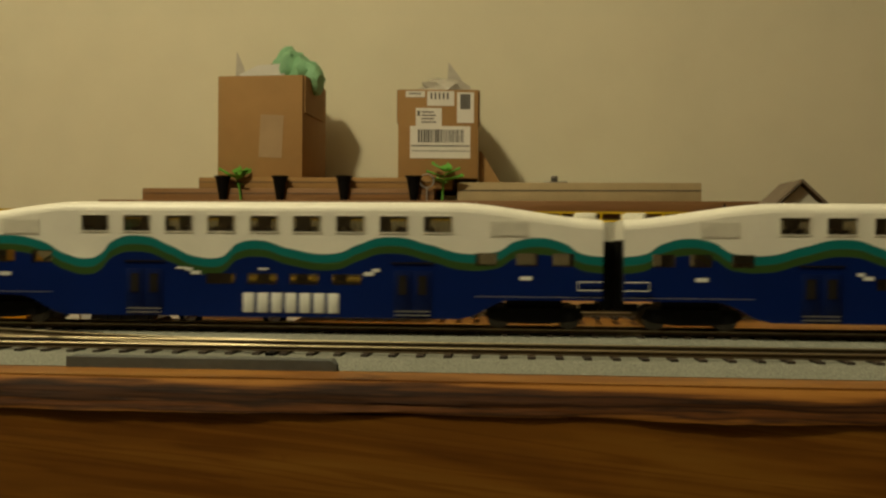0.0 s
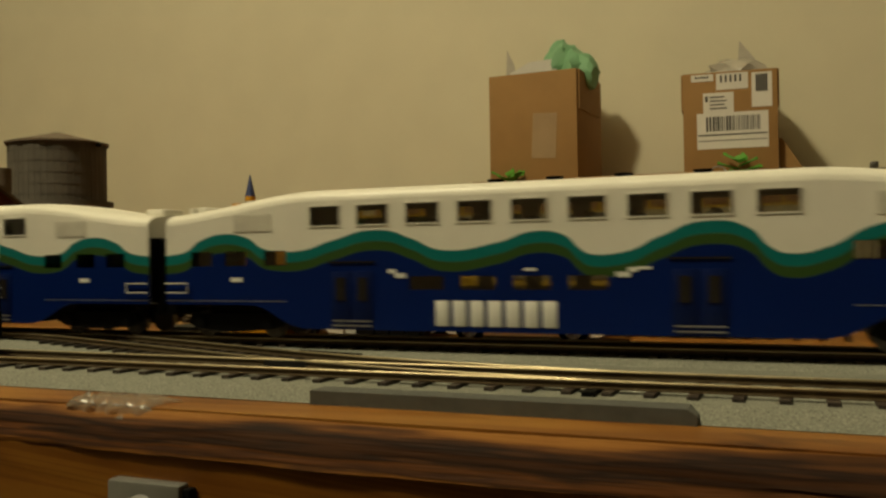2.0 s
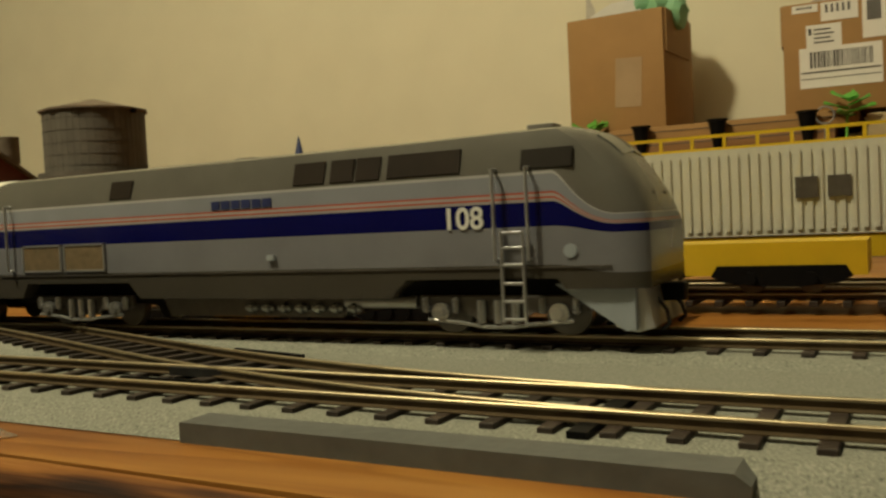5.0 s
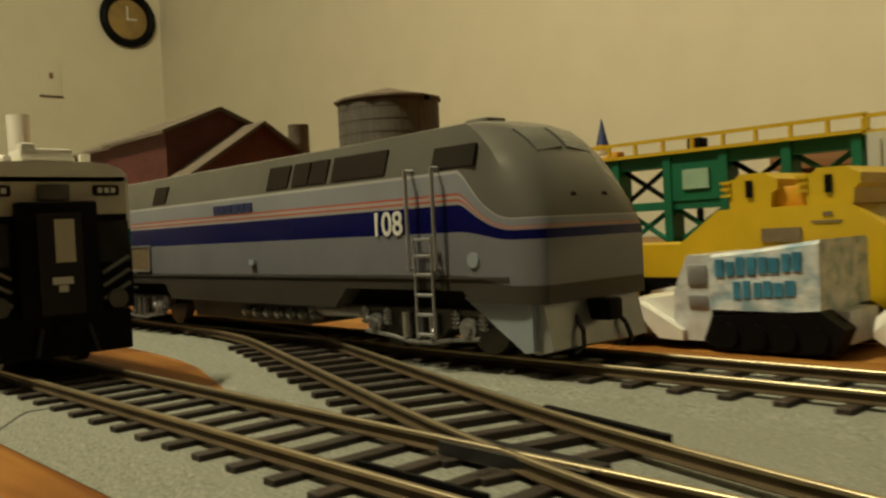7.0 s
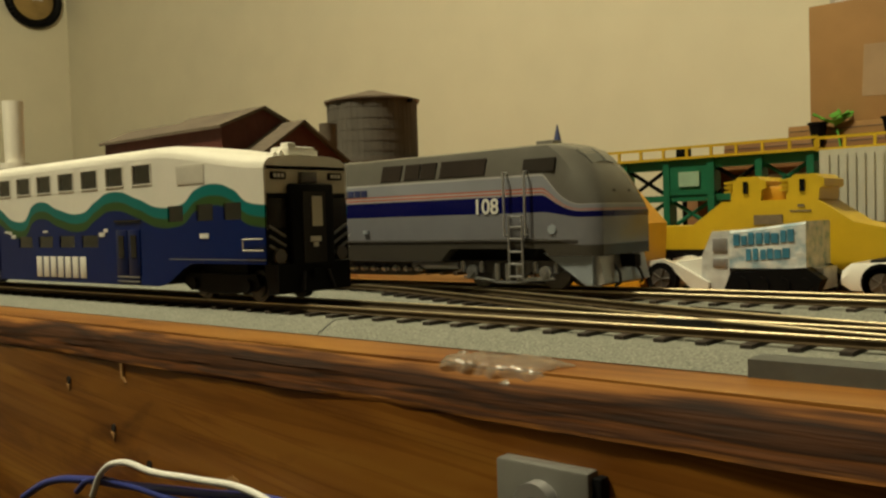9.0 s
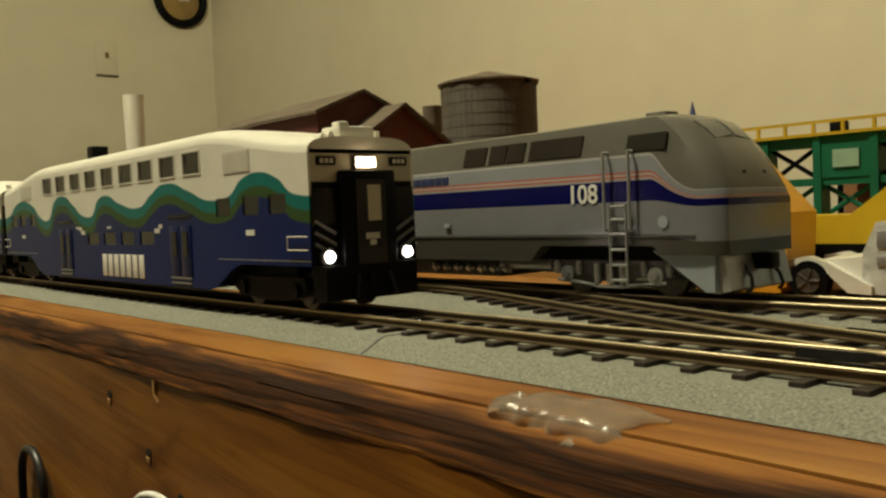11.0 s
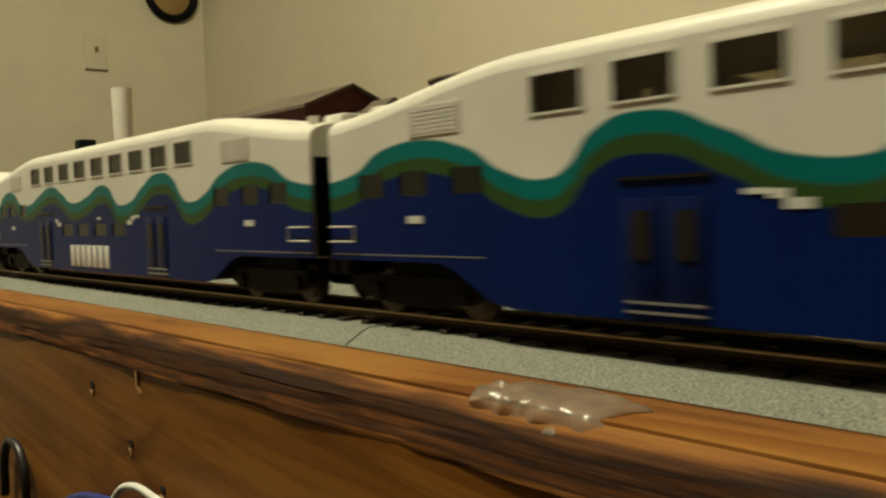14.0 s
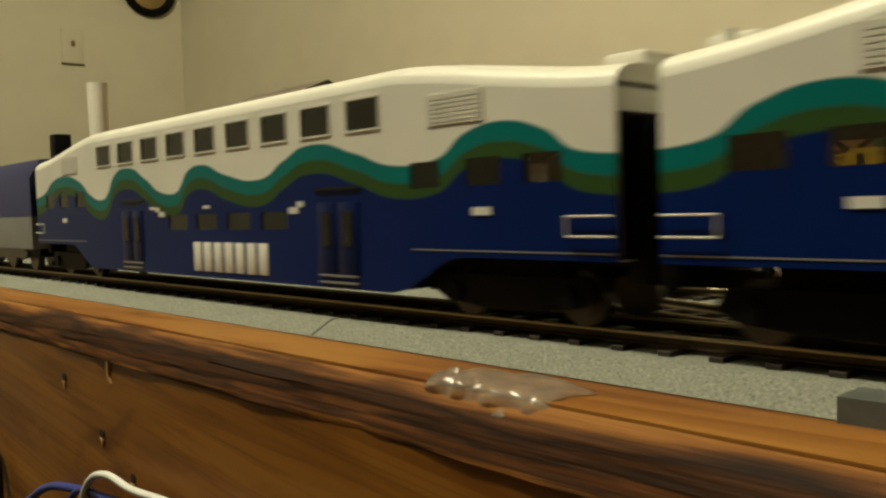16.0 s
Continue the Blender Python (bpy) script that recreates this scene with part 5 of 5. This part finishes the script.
part("tube_collar", cyl(bb(), (0, 0, 0.094), "z", 0.0130, 0.006, 24), M["wax"], tube)

house = thing("model_house", pose(0.222, 0.30, TOP), "tiny grey house with a dark gabled roof", "model building")
hb = bb()
prism(hb, [(-0.017, 0), (0.017, 0), (0.017, 0.066), (0, 0.0825), (-0.017, 0.066)], -0.02, 0.02)
part("wall_block", hb, M["container"], house, "pale grey gable walls")
for s in (-1, 1):
    prism_bm = prism(bb(), [(0, 0.0868), (s * 0.024, 0.0640), (s * 0.024, 0.0618), (0, 0.0846)], -0.024, 0.024)
    part("roof_slope", prism_bm, M["towerroof"], house)
part("gable_window", box(bb(), -0.004, 0.004, -0.0208, -0.0198, 0.060, 0.068), M["darkglass"], house)
for x, z in ((0.178, 0.062), (0.196, 0.0605)):
    p = thing("roof_finial", pose(x, 0.30, TOP), "small dark pointed finial", "ornament")
    part("point", cyl(bb(), (0, 0, z + 0.003), "z", 0.0032, 0.013, 6, 0.0004), M["black"], p)
    part("shaft", box(bb(), -0.002, 0.002, -0.002, 0.002, 0, z - 0.003), M["black"], p)
post = thing("lamp_post", pose(-0.249, 0.235, TOP), "small dark model lamp post", "model lamp")
part("post", cyl(bb(), (0, 0, 0.029), "z", 0.0013, 0.058, 8), M["black"], post)
part("lantern", box(bb(), -0.003, 0.003, -0.003, 0.003, 0.058, 0.0640, 0.0006), M["black"], post)

# ---- cartons along the wall ----
shelf = thing("low_shelf", pose(0, 0, 0), "long low wooden shelf against the wall", "shelf")
part("board", box(bb(), -0.70, 0.55, 1.19, 1.44, 0.090, 0.112, 0.002), M["woodstrip"], shelf)
for x in (-0.68, -0.1, 0.52):
    part("upright", box(bb(), x - 0.01, x + 0.01, 1.20, 1.45, TOP, 0.090), M["woodstrip"], shelf)


def flat_carton(x0, x1, y0, y1, z0, z1, material, label):
    ob = thing("flat_carton", pose((x0 + x1) / 2, (y0 + y1) / 2, z0), label, "carton", "flat cartons")
    w, d, h = (x1 - x0) / 2, (y1 - y0) / 2, z1 - z0
    part("tray", box(bb(), -w, w, -d, d, 0, h, 0.0015), M[material], ob)
    part("flap_edge", box(bb(), -w, w, -d - 0.001, -d + 0.0005, h * 0.55, h * 0.60), M["ink"], ob)
    return ob


flat_carton(-0.625, -0.10, 1.205, 1.43, 0.1122, 0.1335, "woodstrip", "long flat brown carton")
flat_carton(-0.525, -0.07, 1.215, 1.43, 0.1337, 0.1535, "cardboard", "flat brown carton under the parcels")
flat_carton(-0.06, 0.36, 1.215, 1.43, 0.1122, 0.1450, "cardboard_pale", "long pale cardboard carton")


def parcel(name, x0, x1, y0, y1, z0, z1, turn, label):
    ob = thing(name, pose((x0 + x1) / 2, (y0 + y1) / 2, z0, 0, 0, turn), label, "cardboard box", "parcels")
    w, d, h, t = (x1 - x0) / 2, (y1 - y0) / 2, z1 - z0, 0.003
    for a in ((-w, w, -d, -d + t), (-w, w, d - t, d), (-w, -w + t, -d + t, d - t), (w - t, w, -d + t, d - t)):
        part("box_wall", box(bb(), *a, 0, h, 0.0006), M["cardboard"], ob)
    part("box_base", box(bb(), -w + t, w - t, -d + t, d - t, 0, t), M["cardboard"], ob)
    for s in (-1, 1):
        part("flap", box(bb(), s * w - 0.0012, s * w + 0.0012, -d * 0.9, d * 0.7, h * 0.64, h * 1.0, m=Matrix.Translation((s * 0.0018, 0, 0))), M["cardboard"], ob, "folded-down flap")
    return ob, w, d, h


def crumple(name, place, size, material, label, seed):
    bm = bb()
    bmesh.ops.create_icosphere(bm, subdivisions=3, radius=1)
    for v in bm.verts:
        v.co *= 1 + 0.35 * noise.noise(v.co * 1.6 + Vector((seed, 0, 0))) + 0.15 * noise.noise(v.co * 4 + Vector((0, seed, 0)))
        v.co = Vector((v.co.x * size[0], v.co.y * size[1], v.co.z * size[2]))
    ob = part(name, bm, material)
    ob.location = place
    return tagged(ob, label, "packing")


p1, w, d, h = parcel("parcel", -0.491, -0.334, 1.225, 1.385, 0.1537, 0.337, -3, "brown cardboard box with green tissue on top")
tp = box(bb(), -0.004, 0.039, -d - 0.0008, -d - 0.0002, h * 0.20, h * 0.62, m=Matrix.Rotation(0.05, 4, "Y"))
part("tape", tp, M["tape"], p1, "shiny clear tape strip")
crumple("green_tissue", (-0.352, 1.295, 0.346), (0.036, 0.04, 0.038), M["gift"], "crumpled pale green tissue in the box", 1.3)
crumple("green_tissue", (-0.380, 1.290, 0.366), (0.028, 0.03, 0.034), M["gift"], "crumpled pale green tissue in the box", 4.1)
pp = part("paper_sheet", prism(bb(), [(-0.040, -0.02), (0.042, -0.02), (0.042, 0.024), (-0.005, 0.021), (-0.040, 0.004)], 0, 0.002), M["paper"])
pp.matrix_basis = pose(-0.425, 1.262, 0.342, 8, 0, 4)
tagged(pp, "white paper sheet sticking out of the box", "paper")
pf = part("clear_wrap", prism(bb(), [(-0.012, -0.03), (0.010, -0.03), (0.004, 0.020), (-0.009, 0.048)], 0, 0.0015), M["film"])
pf.matrix_basis = pose(-0.465, 1.270, 0.342)
tagged(pf, "crinkled clear wrap sticking out of the box", "packing")
pd = part("card_flap", prism(bb(), [(-0.03, -0.02), (0.012, -0.02), (0.022, 0.036), (-0.03, 0.020)], 0, 0.003), M["cardboard"])
pd.matrix_basis = pose(-0.425, 1.300, 0.342)
tagged(pd, "upright brown cardboard flap in the box", "cardboard")

p2, w, d, h = parcel("parcel", -0.172, -0.030, 1.230, 1.385, 0.1537, 0.3105, 4, "small brown cardboard box with shipping labels")


def label_plate(x0, x1, z0, z1, name="shipping_label", material="paper", lift=0.0004):
    return part(name, box(bb(), x0, x1, -d - 0.0004 - lift, -d - 0.0001, z0, z1), M[material], p2)


big = label_plate(-0.050, 0.057, 0.035, 0.092, lift=0.0004)
bars = bb()
xx = -0.036
random.seed(5)
while xx < 0.044:
    bw = random.choice((0.001, 0.0018, 0.003))
    box(bars, xx, xx + bw, -d - 0.0014, -d - 0.0008, 0.063, 0.086)
    xx += bw + random.choice((0.0012, 0.002))
box(bars, -0.048, 0.055, -d - 0.0014, -d - 0.0008, 0.056, 0.058)
box(bars, -0.048, 0.055, -d - 0.0014, -d - 0.0008, 0.0475, 0.0485)
part("barcode", bars, M["ink"], big, "black barcode bars")
lab = label_plate(-0.040, 0.006, 0.092, 0.124)
pr = bb()
for k in range(4):
    box(pr, -0.030, -0.004 - 0.004 * (k % 2), -d - 0.0014, -d - 0.0008, 0.098 + k * 0.006, 0.100 + k * 0.006)
box(pr, -0.037, -0.033, -d - 0.0014, -d - 0.0008, 0.110, 0.119)
part("print_bar", pr, M["ink"], lab, "unreadable print bars")
for a in ((-0.020, 0.028, 0.128, 0.154), (0.033, 0.063, 0.098, 0.152), (-0.058, -0.024, 0.143, 0.154)):
    lb = label_plate(*a)
    pr = bb()
    for k in range(5):
        box(pr, a[0] + 0.006 + k * (a[1] - a[0] - 0.012) / 5, a[0] + 0.009 + k * (a[1] - a[0] - 0.012) / 5, -d - 0.0014, -d - 0.0008, a[2] + (a[3] - a[2]) * 0.45, a[3] - 0.003)
    part("barcode", pr, M["ink"], lb, "grey barcode bars")
crumple("clear_wrap", (-0.092, 1.300, 0.322), (0.045, 0.03, 0.020), M["film"], "crinkled pale plastic wrap in the box", 7.7)
pf = part("clear_wrap", prism(bb(), [(-0.016, -0.03), (0.018, -0.03), (0.014, 0.030), (-0.010, 0.062)], 0, 0.0015), M["film"])
pf.matrix_basis = pose(-0.075, 1.330, 0.318)
tagged(pf, "crinkled clear wrap sticking out of the box", "packing")
lean = part("leaning_card", prism(bb(), [(0, 0), (0.040, 0), (0.004, 0.058), (0, 0.058)], 0, 0.10), M["cardboard"])
lean.matrix_basis = pose(-0.024, 1.26, 0.146)
tagged(lean, "brown card leaning beside the box", "cardboard")


def plant(x, y, z, s, tilt, seed):
    ob = thing("pot_plant", pose(x, y, z), "small bright green plastic plant", "plant", "small plants")
    part("stem", rod(bb(), (0, 0, 0), (tilt * 0.4, 0, s * 0.5), 0.0018), M["leaf"], ob)
    rnd = random.Random(seed)
    for k in range(9):
        a, up = rnd.uniform(0, 6.28), rnd.uniform(0.3, 1.0)
        ln = s * rnd.uniform(0.35, 0.6)
        bm = loft([[(u * ln, -wd, 0.002 * (1 - u)), (u * ln, 0, 0.004 * u), (u * ln, wd, 0.002 * (1 - u)), (u * ln, 0, -0.001)] for u, wd in ((0, 0.001), (0.35, s * 0.14), (0.7, s * 0.11), (1.0, 0.0008))])
        bmesh.ops.transform(bm, matrix=Matrix.Translation((tilt * up, 0, s * (0.25 + 0.5 * up))) @ Matrix.Rotation(a, 4, "Z") @ Matrix.Rotation(-0.5 * up, 4, "Y"), verts=bm.verts)
        part("leaf", bm, M["leaf"], ob)


plant(-0.442, 1.197, 0.1122, 0.062, -0.012, 3)
plant(-0.085, 1.197, 0.1122, 0.072, 0.004, 8)
for x in (-0.475, -0.372, -0.258, -0.135):
    pot = thing("dark_pot", pose(x, 1.198, 0.1122), "small dark bowl-shaped pot", "pot", "dark pots")
    part("bowl", cyl(bb(), (0, 0, 0.020), "z", 0.006, 0.040, 18, 0.013), M["black"], pot)
    part("rim", cyl(bb(), (0, 0, 0.041), "z", 0.015, 0.003, 18), M["black"], pot)
wreath = thing("wire_ring", pose(-0.112, 1.197, 0.1122), "small loop of bright wire", "ornament")
rb = bb()
for k in range(16):
    a, b = k * math.pi / 8, (k + 1) * math.pi / 8
    rod(rb, (0.012 * math.cos(a), 0, 0.034 + 0.012 * math.sin(a)), (0.012 * math.cos(b), 0, 0.034 + 0.012 * math.sin(b)), 0.0012)
rod(rb, (0, 0, 0), (0, 0, 0.024), 0.0014)
part("loop", rb, M["silver"], wreath)
kn = thing("dark_ornament", pose(0.115, 1.30, 0.1450), "small dark lumpy object on the carton", "ornament")
part("lump", box(bb(), -0.022, 0.022, -0.015, 0.015, 0, 0.007, 0.002), M["steel"], kn)
part("stub", box(bb(), -0.008, 0.004, -0.008, 0.008, 0.006, 0.018, 0.002), M["steel"], kn)

# ---- left wall: clock, switch ----
clock = thing("wall_clock", pose(X0, 1.328, 0.885, 0, 90, 0), "round black-rimmed wall clock with gold face", "clock")
ring = bb()
for k in range(40):
    a, b = k * math.pi / 20, (k + 1) * math.pi / 20
    rod(ring, (0.092 * math.cos(a), 0.092 * math.sin(a), 0.014), (0.092 * math.cos(b), 0.092 * math.sin(b), 0.014), 0.016, 8)
part("rim", ring, M["black"], clock, "thick black rim")
part("dial", cyl(bb(), (0, 0, 0.006), "z", 0.086, 0.008, 40), M["gold"], clock, "dim gold dial")
hd = bb()
box(hd, -0.05, 0.006, -0.003, 0.003, 0.011, 0.013)
box(hd, -0.003, 0.003, -0.006, 0.036, 0.013, 0.015)
part("pointer", hd, M["paper"], clock)
switch = thing("light_switch", pose(X0, 1.035, 0.64), "beige light switch plate with one toggle", "light switch")
part("plate", box(bb(), 0, 0.006, -0.038, 0.038, -0.062, 0.062, 0.002), M["wall"], switch)
part("toggle", box(bb(), 0.006, 0.016, -0.005, 0.005, 0.000, 0.018, 0.001), M["woodstrip"], switch)
# shadow below the plate, modelled as a dark strip
part("plate_edge", box(bb(), 0.0, 0.009, -0.040, 0.040, -0.067, -0.062), M["shingle"], switch, "dark strip imitating the shadow under the plate")
frame_pic = thing("picture_frame", pose(X0, 1.02, 0.965), "dark small wall frame edge", "picture frame")
part("frame_bar", box(bb(), 0, 0.02, -0.075, 0.075, 0.0, 0.15, 0.003), M["black"], frame_pic)
part("mount", box(bb(), 0.02, 0.022, -0.06, 0.06, 0.015, 0.135), M["paper"], frame_pic)

# ---- front board: plate, wires, glue, scars ----
plate = thing("toggle_plate", pose(-0.1482, -0.0456, -0.0370), "grey metal plate with a round toggle nut", "control plate")
part("plate", box(bb(), -0.0105, 0.0105, -0.0042, 0, -0.017, 0.0150, 0.0008), M["metalplate"], plate, "grey metal plate")
part("side_lip", box(bb(), 0.0105, 0.0125, -0.0030, 0, -0.017, 0.0140, 0.0004), M["black"], plate)
nut = cyl(bb(), (0.0, -0.0052, 0.0080), "y", 0.0042, 0.004, 20)
part("nut", nut, M["silver"], plate, "round silver nut")
part("toggle", rod(bb(), (0, -0.0066, 0.0080), (0.0004, -0.0088, 0.0084), 0.0014, 12), M["black"], plate)


def cable(pts, r, material, label):
    cv = bpy.data.curves.new("cable", "CURVE")
    cv.dimensions, cv.bevel_depth, cv.bevel_resolution, cv.use_fill_caps = "3D", r, 3, True
    sp = cv.splines.new("BEZIER")
    sp.bezier_points.add(len(pts) - 1)
    for b, p in zip(sp.bezier_points, pts):
        b.co, b.handle_left_type, b.handle_right_type = p, "AUTO", "AUTO"
    cv.materials.append(material)
    return tagged(new("cable", cv), label, "cable", "loose cables")


CY = -0.0485
cable([(-0.372, CY, -0.0700), (-0.352, CY, -0.0610), (-0.328, CY, -0.0560), (-0.300, CY, -0.0530), (-0.262, CY, -0.0485), (-0.225, CY, -0.0445), (-0.200, CY, -0.0470)], 0.0013, M["wireblue"], "blue cable looping off the front board")
cable([(-0.318, CY - 0.002, -0.0590), (-0.311, CY - 0.002, -0.0500), (-0.300, CY - 0.002, -0.0455), (-0.282, CY - 0.002, -0.0455), (-0.262, CY - 0.002, -0.0440), (-0.236, CY - 0.002, -0.0430), (-0.215, CY - 0.002, -0.0480)], 0.0010, M["wirewhite"], "white cable looping off the front board")
cable([(-0.330, CY - 0.001, -0.0600), (-0.322, CY - 0.001, -0.0550), (-0.300, CY - 0.001, -0.0525), (-0.270, CY - 0.001, -0.0520), (-0.245, CY - 0.001, -0.0490)], 0.0010, M["wireblue"], "blue cable looping off the front board")
cable([(-0.432, CY, -0.078), (-0.428, CY, -0.0600), (-0.418, CY, -0.0555), (-0.407, CY, -0.0610), (-0.404, CY, -0.078)], 0.0016, M["wiredark"], "black cable loop on the front board")

def glue_sheet():
    """One crinkled film of glue lying on the table edge and hanging over it."""
    bm = bb()
    rings, seg = 22, 72

    def lie(x, v, up):
        # v runs down from the top surface over the rounded edge and along the torn face
        if v < 0.0085:
            return (x, -0.0290 - v, TOP + up)
        a = min((v - 0.0085) / 0.003, 1.0) * 1.35
        y, z = -0.0375 - 0.0022 * math.sin(a), TOP - 0.0022 * (1 - math.cos(a))
        d = max(0.0, v - 0.0115)
        return (x, y - d * 0.32 - up * math.sin(a), z - d * 0.9 + up * math.cos(a))

    top, low = [], []
    for i in range(rings + 1):
        r = i / rings
        ra, rb2 = [], []
        for k in range(seg):
            t = 2 * math.pi * k / seg
            edge = 1 + 0.22 * noise.noise((math.cos(t) * 1.7, math.sin(t) * 1.7, 2.0)) + 0.12 * noise.noise((math.cos(t) * 5, math.sin(t) * 5, 7.0))
            u, v = r * edge * math.cos(t), r * edge * math.sin(t)
            x = -0.1675 + 0.0135 * u + (0.010 * u * max(0.0, -v) if u > 0 else 0)
            depth = 0.0090 + 0.0096 * v
            fold = 0.5 + 1.1 * abs(noise.noise((u * 3.1, v * 3.1, 1.0))) + 0.3 * abs(noise.noise((u * 7, v * 7, 3.0)))
            up = 0.0019 * fold * max(0.0, 1 - r ** 4) ** 0.6 + 0.0003
            ra.append(bm.verts.new(lie(x, depth, up)))
            rb2.append(bm.verts.new(lie(x, depth, -0.0006)))
        top.append(ra)
        low.append(rb2)
    for grid in (top, low):
        for a, b in zip(grid, grid[1:]):
            for k in range(seg):
                bm.faces.new((a[k], a[(k + 1) % seg], b[(k + 1) % seg], b[k]))
    for k in range(seg):
        bm.faces.new((top[-1][k], top[-1][(k + 1) % seg], low[-1][(k + 1) % seg], low[-1][k]))
    bmesh.ops.remove_doubles(bm, verts=top[0] + low[0], dist=1e-7)
    return bm


glue = smooth(part("glue_blob", glue_sheet(), M["gum"]))
tagged(glue, "clear dried glue blob over the table edge", "glue")
for x, z, kind in ((-0.305, -0.0195, "splinter"), (-0.312, -0.0375, "hole"), (-0.251, -0.0462, "hole"), (-0.340, -0.0250, "hole"), (-0.292, -0.046, "hole")):
    sc = thing("board_scar", pose(x, -0.0455, z), "small chipped hole in the front board" if kind == "hole" else "pale splintered chip in the front board", "wood scar", "board scars")
    if kind == "hole":
        part("pit", cyl(bb(), (0, -0.0001, 0), "y", 0.0013 if x != -0.251 else 0.0019, 0.0006, 12), M["hole"], sc)
        if x == -0.251:
            ring = cyl(bb(), (0.0003, 0.0001, 0.0002), "y", 0.0036, 0.0005, 9)
            part("worn_ring", ring, M["splinter"], sc, "pale worn wood round the hole")
        part("chip", prism(bb(), [(-0.0016, -0.0014), (0.0004, -0.0034), (0.0008, -0.0016)], -0.0005, 0.0002), M["splinter"], sc)
    else:
        part("chip", prism(bb(), [(-0.0010, 0.003), (0.0004, 0.0034), (0.0004, -0.0008), (0.0018, -0.0028), (-0.0006, -0.0014)], -0.0007, 0.0003), M["splinter"], sc)


# ---- what moves ----
# rear train: the locomotive's tail along the rear track; front train: the cab end along the front track
REAR = [(0, 0.371), (0.5, 0.296), (1, 0.220), (1.5, 0.1435), (2, 0.065), (2.5, -0.0135), (3, -0.086), (3.5, -0.1535), (4, -0.2120), (4.2, -0.2268), (4.8, -0.268), (5.5, -0.306), (6.3, -0.350), (6.5, -0.363), (7, -0.397), (7.5, -0.4165), (8, -0.4165), (12, -0.4165), (16, -0.4165)]
FRONT = [(0, -0.2690), (6, -0.2690), (9.7, -0.2690), (11.6, -0.2690), (12, -0.2655), (12.5, -0.2235), (13, -0.1535), (13.5, -0.0630), (14, 0.037), (14.5, 0.1405), (15, 0.2365), (15.5, 0.3395), (16, 0.4390)]
PITCH = 0.298


def motions():
    def along(ob, rows, y, off, turn=0):
        walk(ob, [(t, pose(x + off, y, 0, 0, 0, turn)) for t, x in rows])

    along(loco, REAR, BACK, 0.0)
    along(coach_b, REAR, BACK, -0.003 - HALF)
    along(coach_a, REAR, BACK, -0.003 - HALF - PITCH, 180)
    along(cab_car, FRONT, 0.0, -HALF, 180)
    along(coach_c, FRONT, 0.0, -HALF - PITCH)
    along(coach_d, FRONT, 0.0, -HALF - 2 * PITCH, 180)
    along(blue_loco, FRONT, 0.0, -2 * PITCH - COACH_L - 0.006)
    # the bulbs always glow; hidden in their cups, they slide out to imitate switching on
    e = -HALF
    for ob, y, z in ((headlight, 0.0, 0.0396), (ditch[0], -0.0128, 0.0150), (ditch[1], 0.0128, 0.0150)):
        walk(ob, [(0, pose(e + 0.0004, y, z)), (10.6, pose(e + 0.0004, y, z)), (10.9, pose(e - 0.0016, y, z)), (16, pose(e - 0.0016, y, z))])


motions()
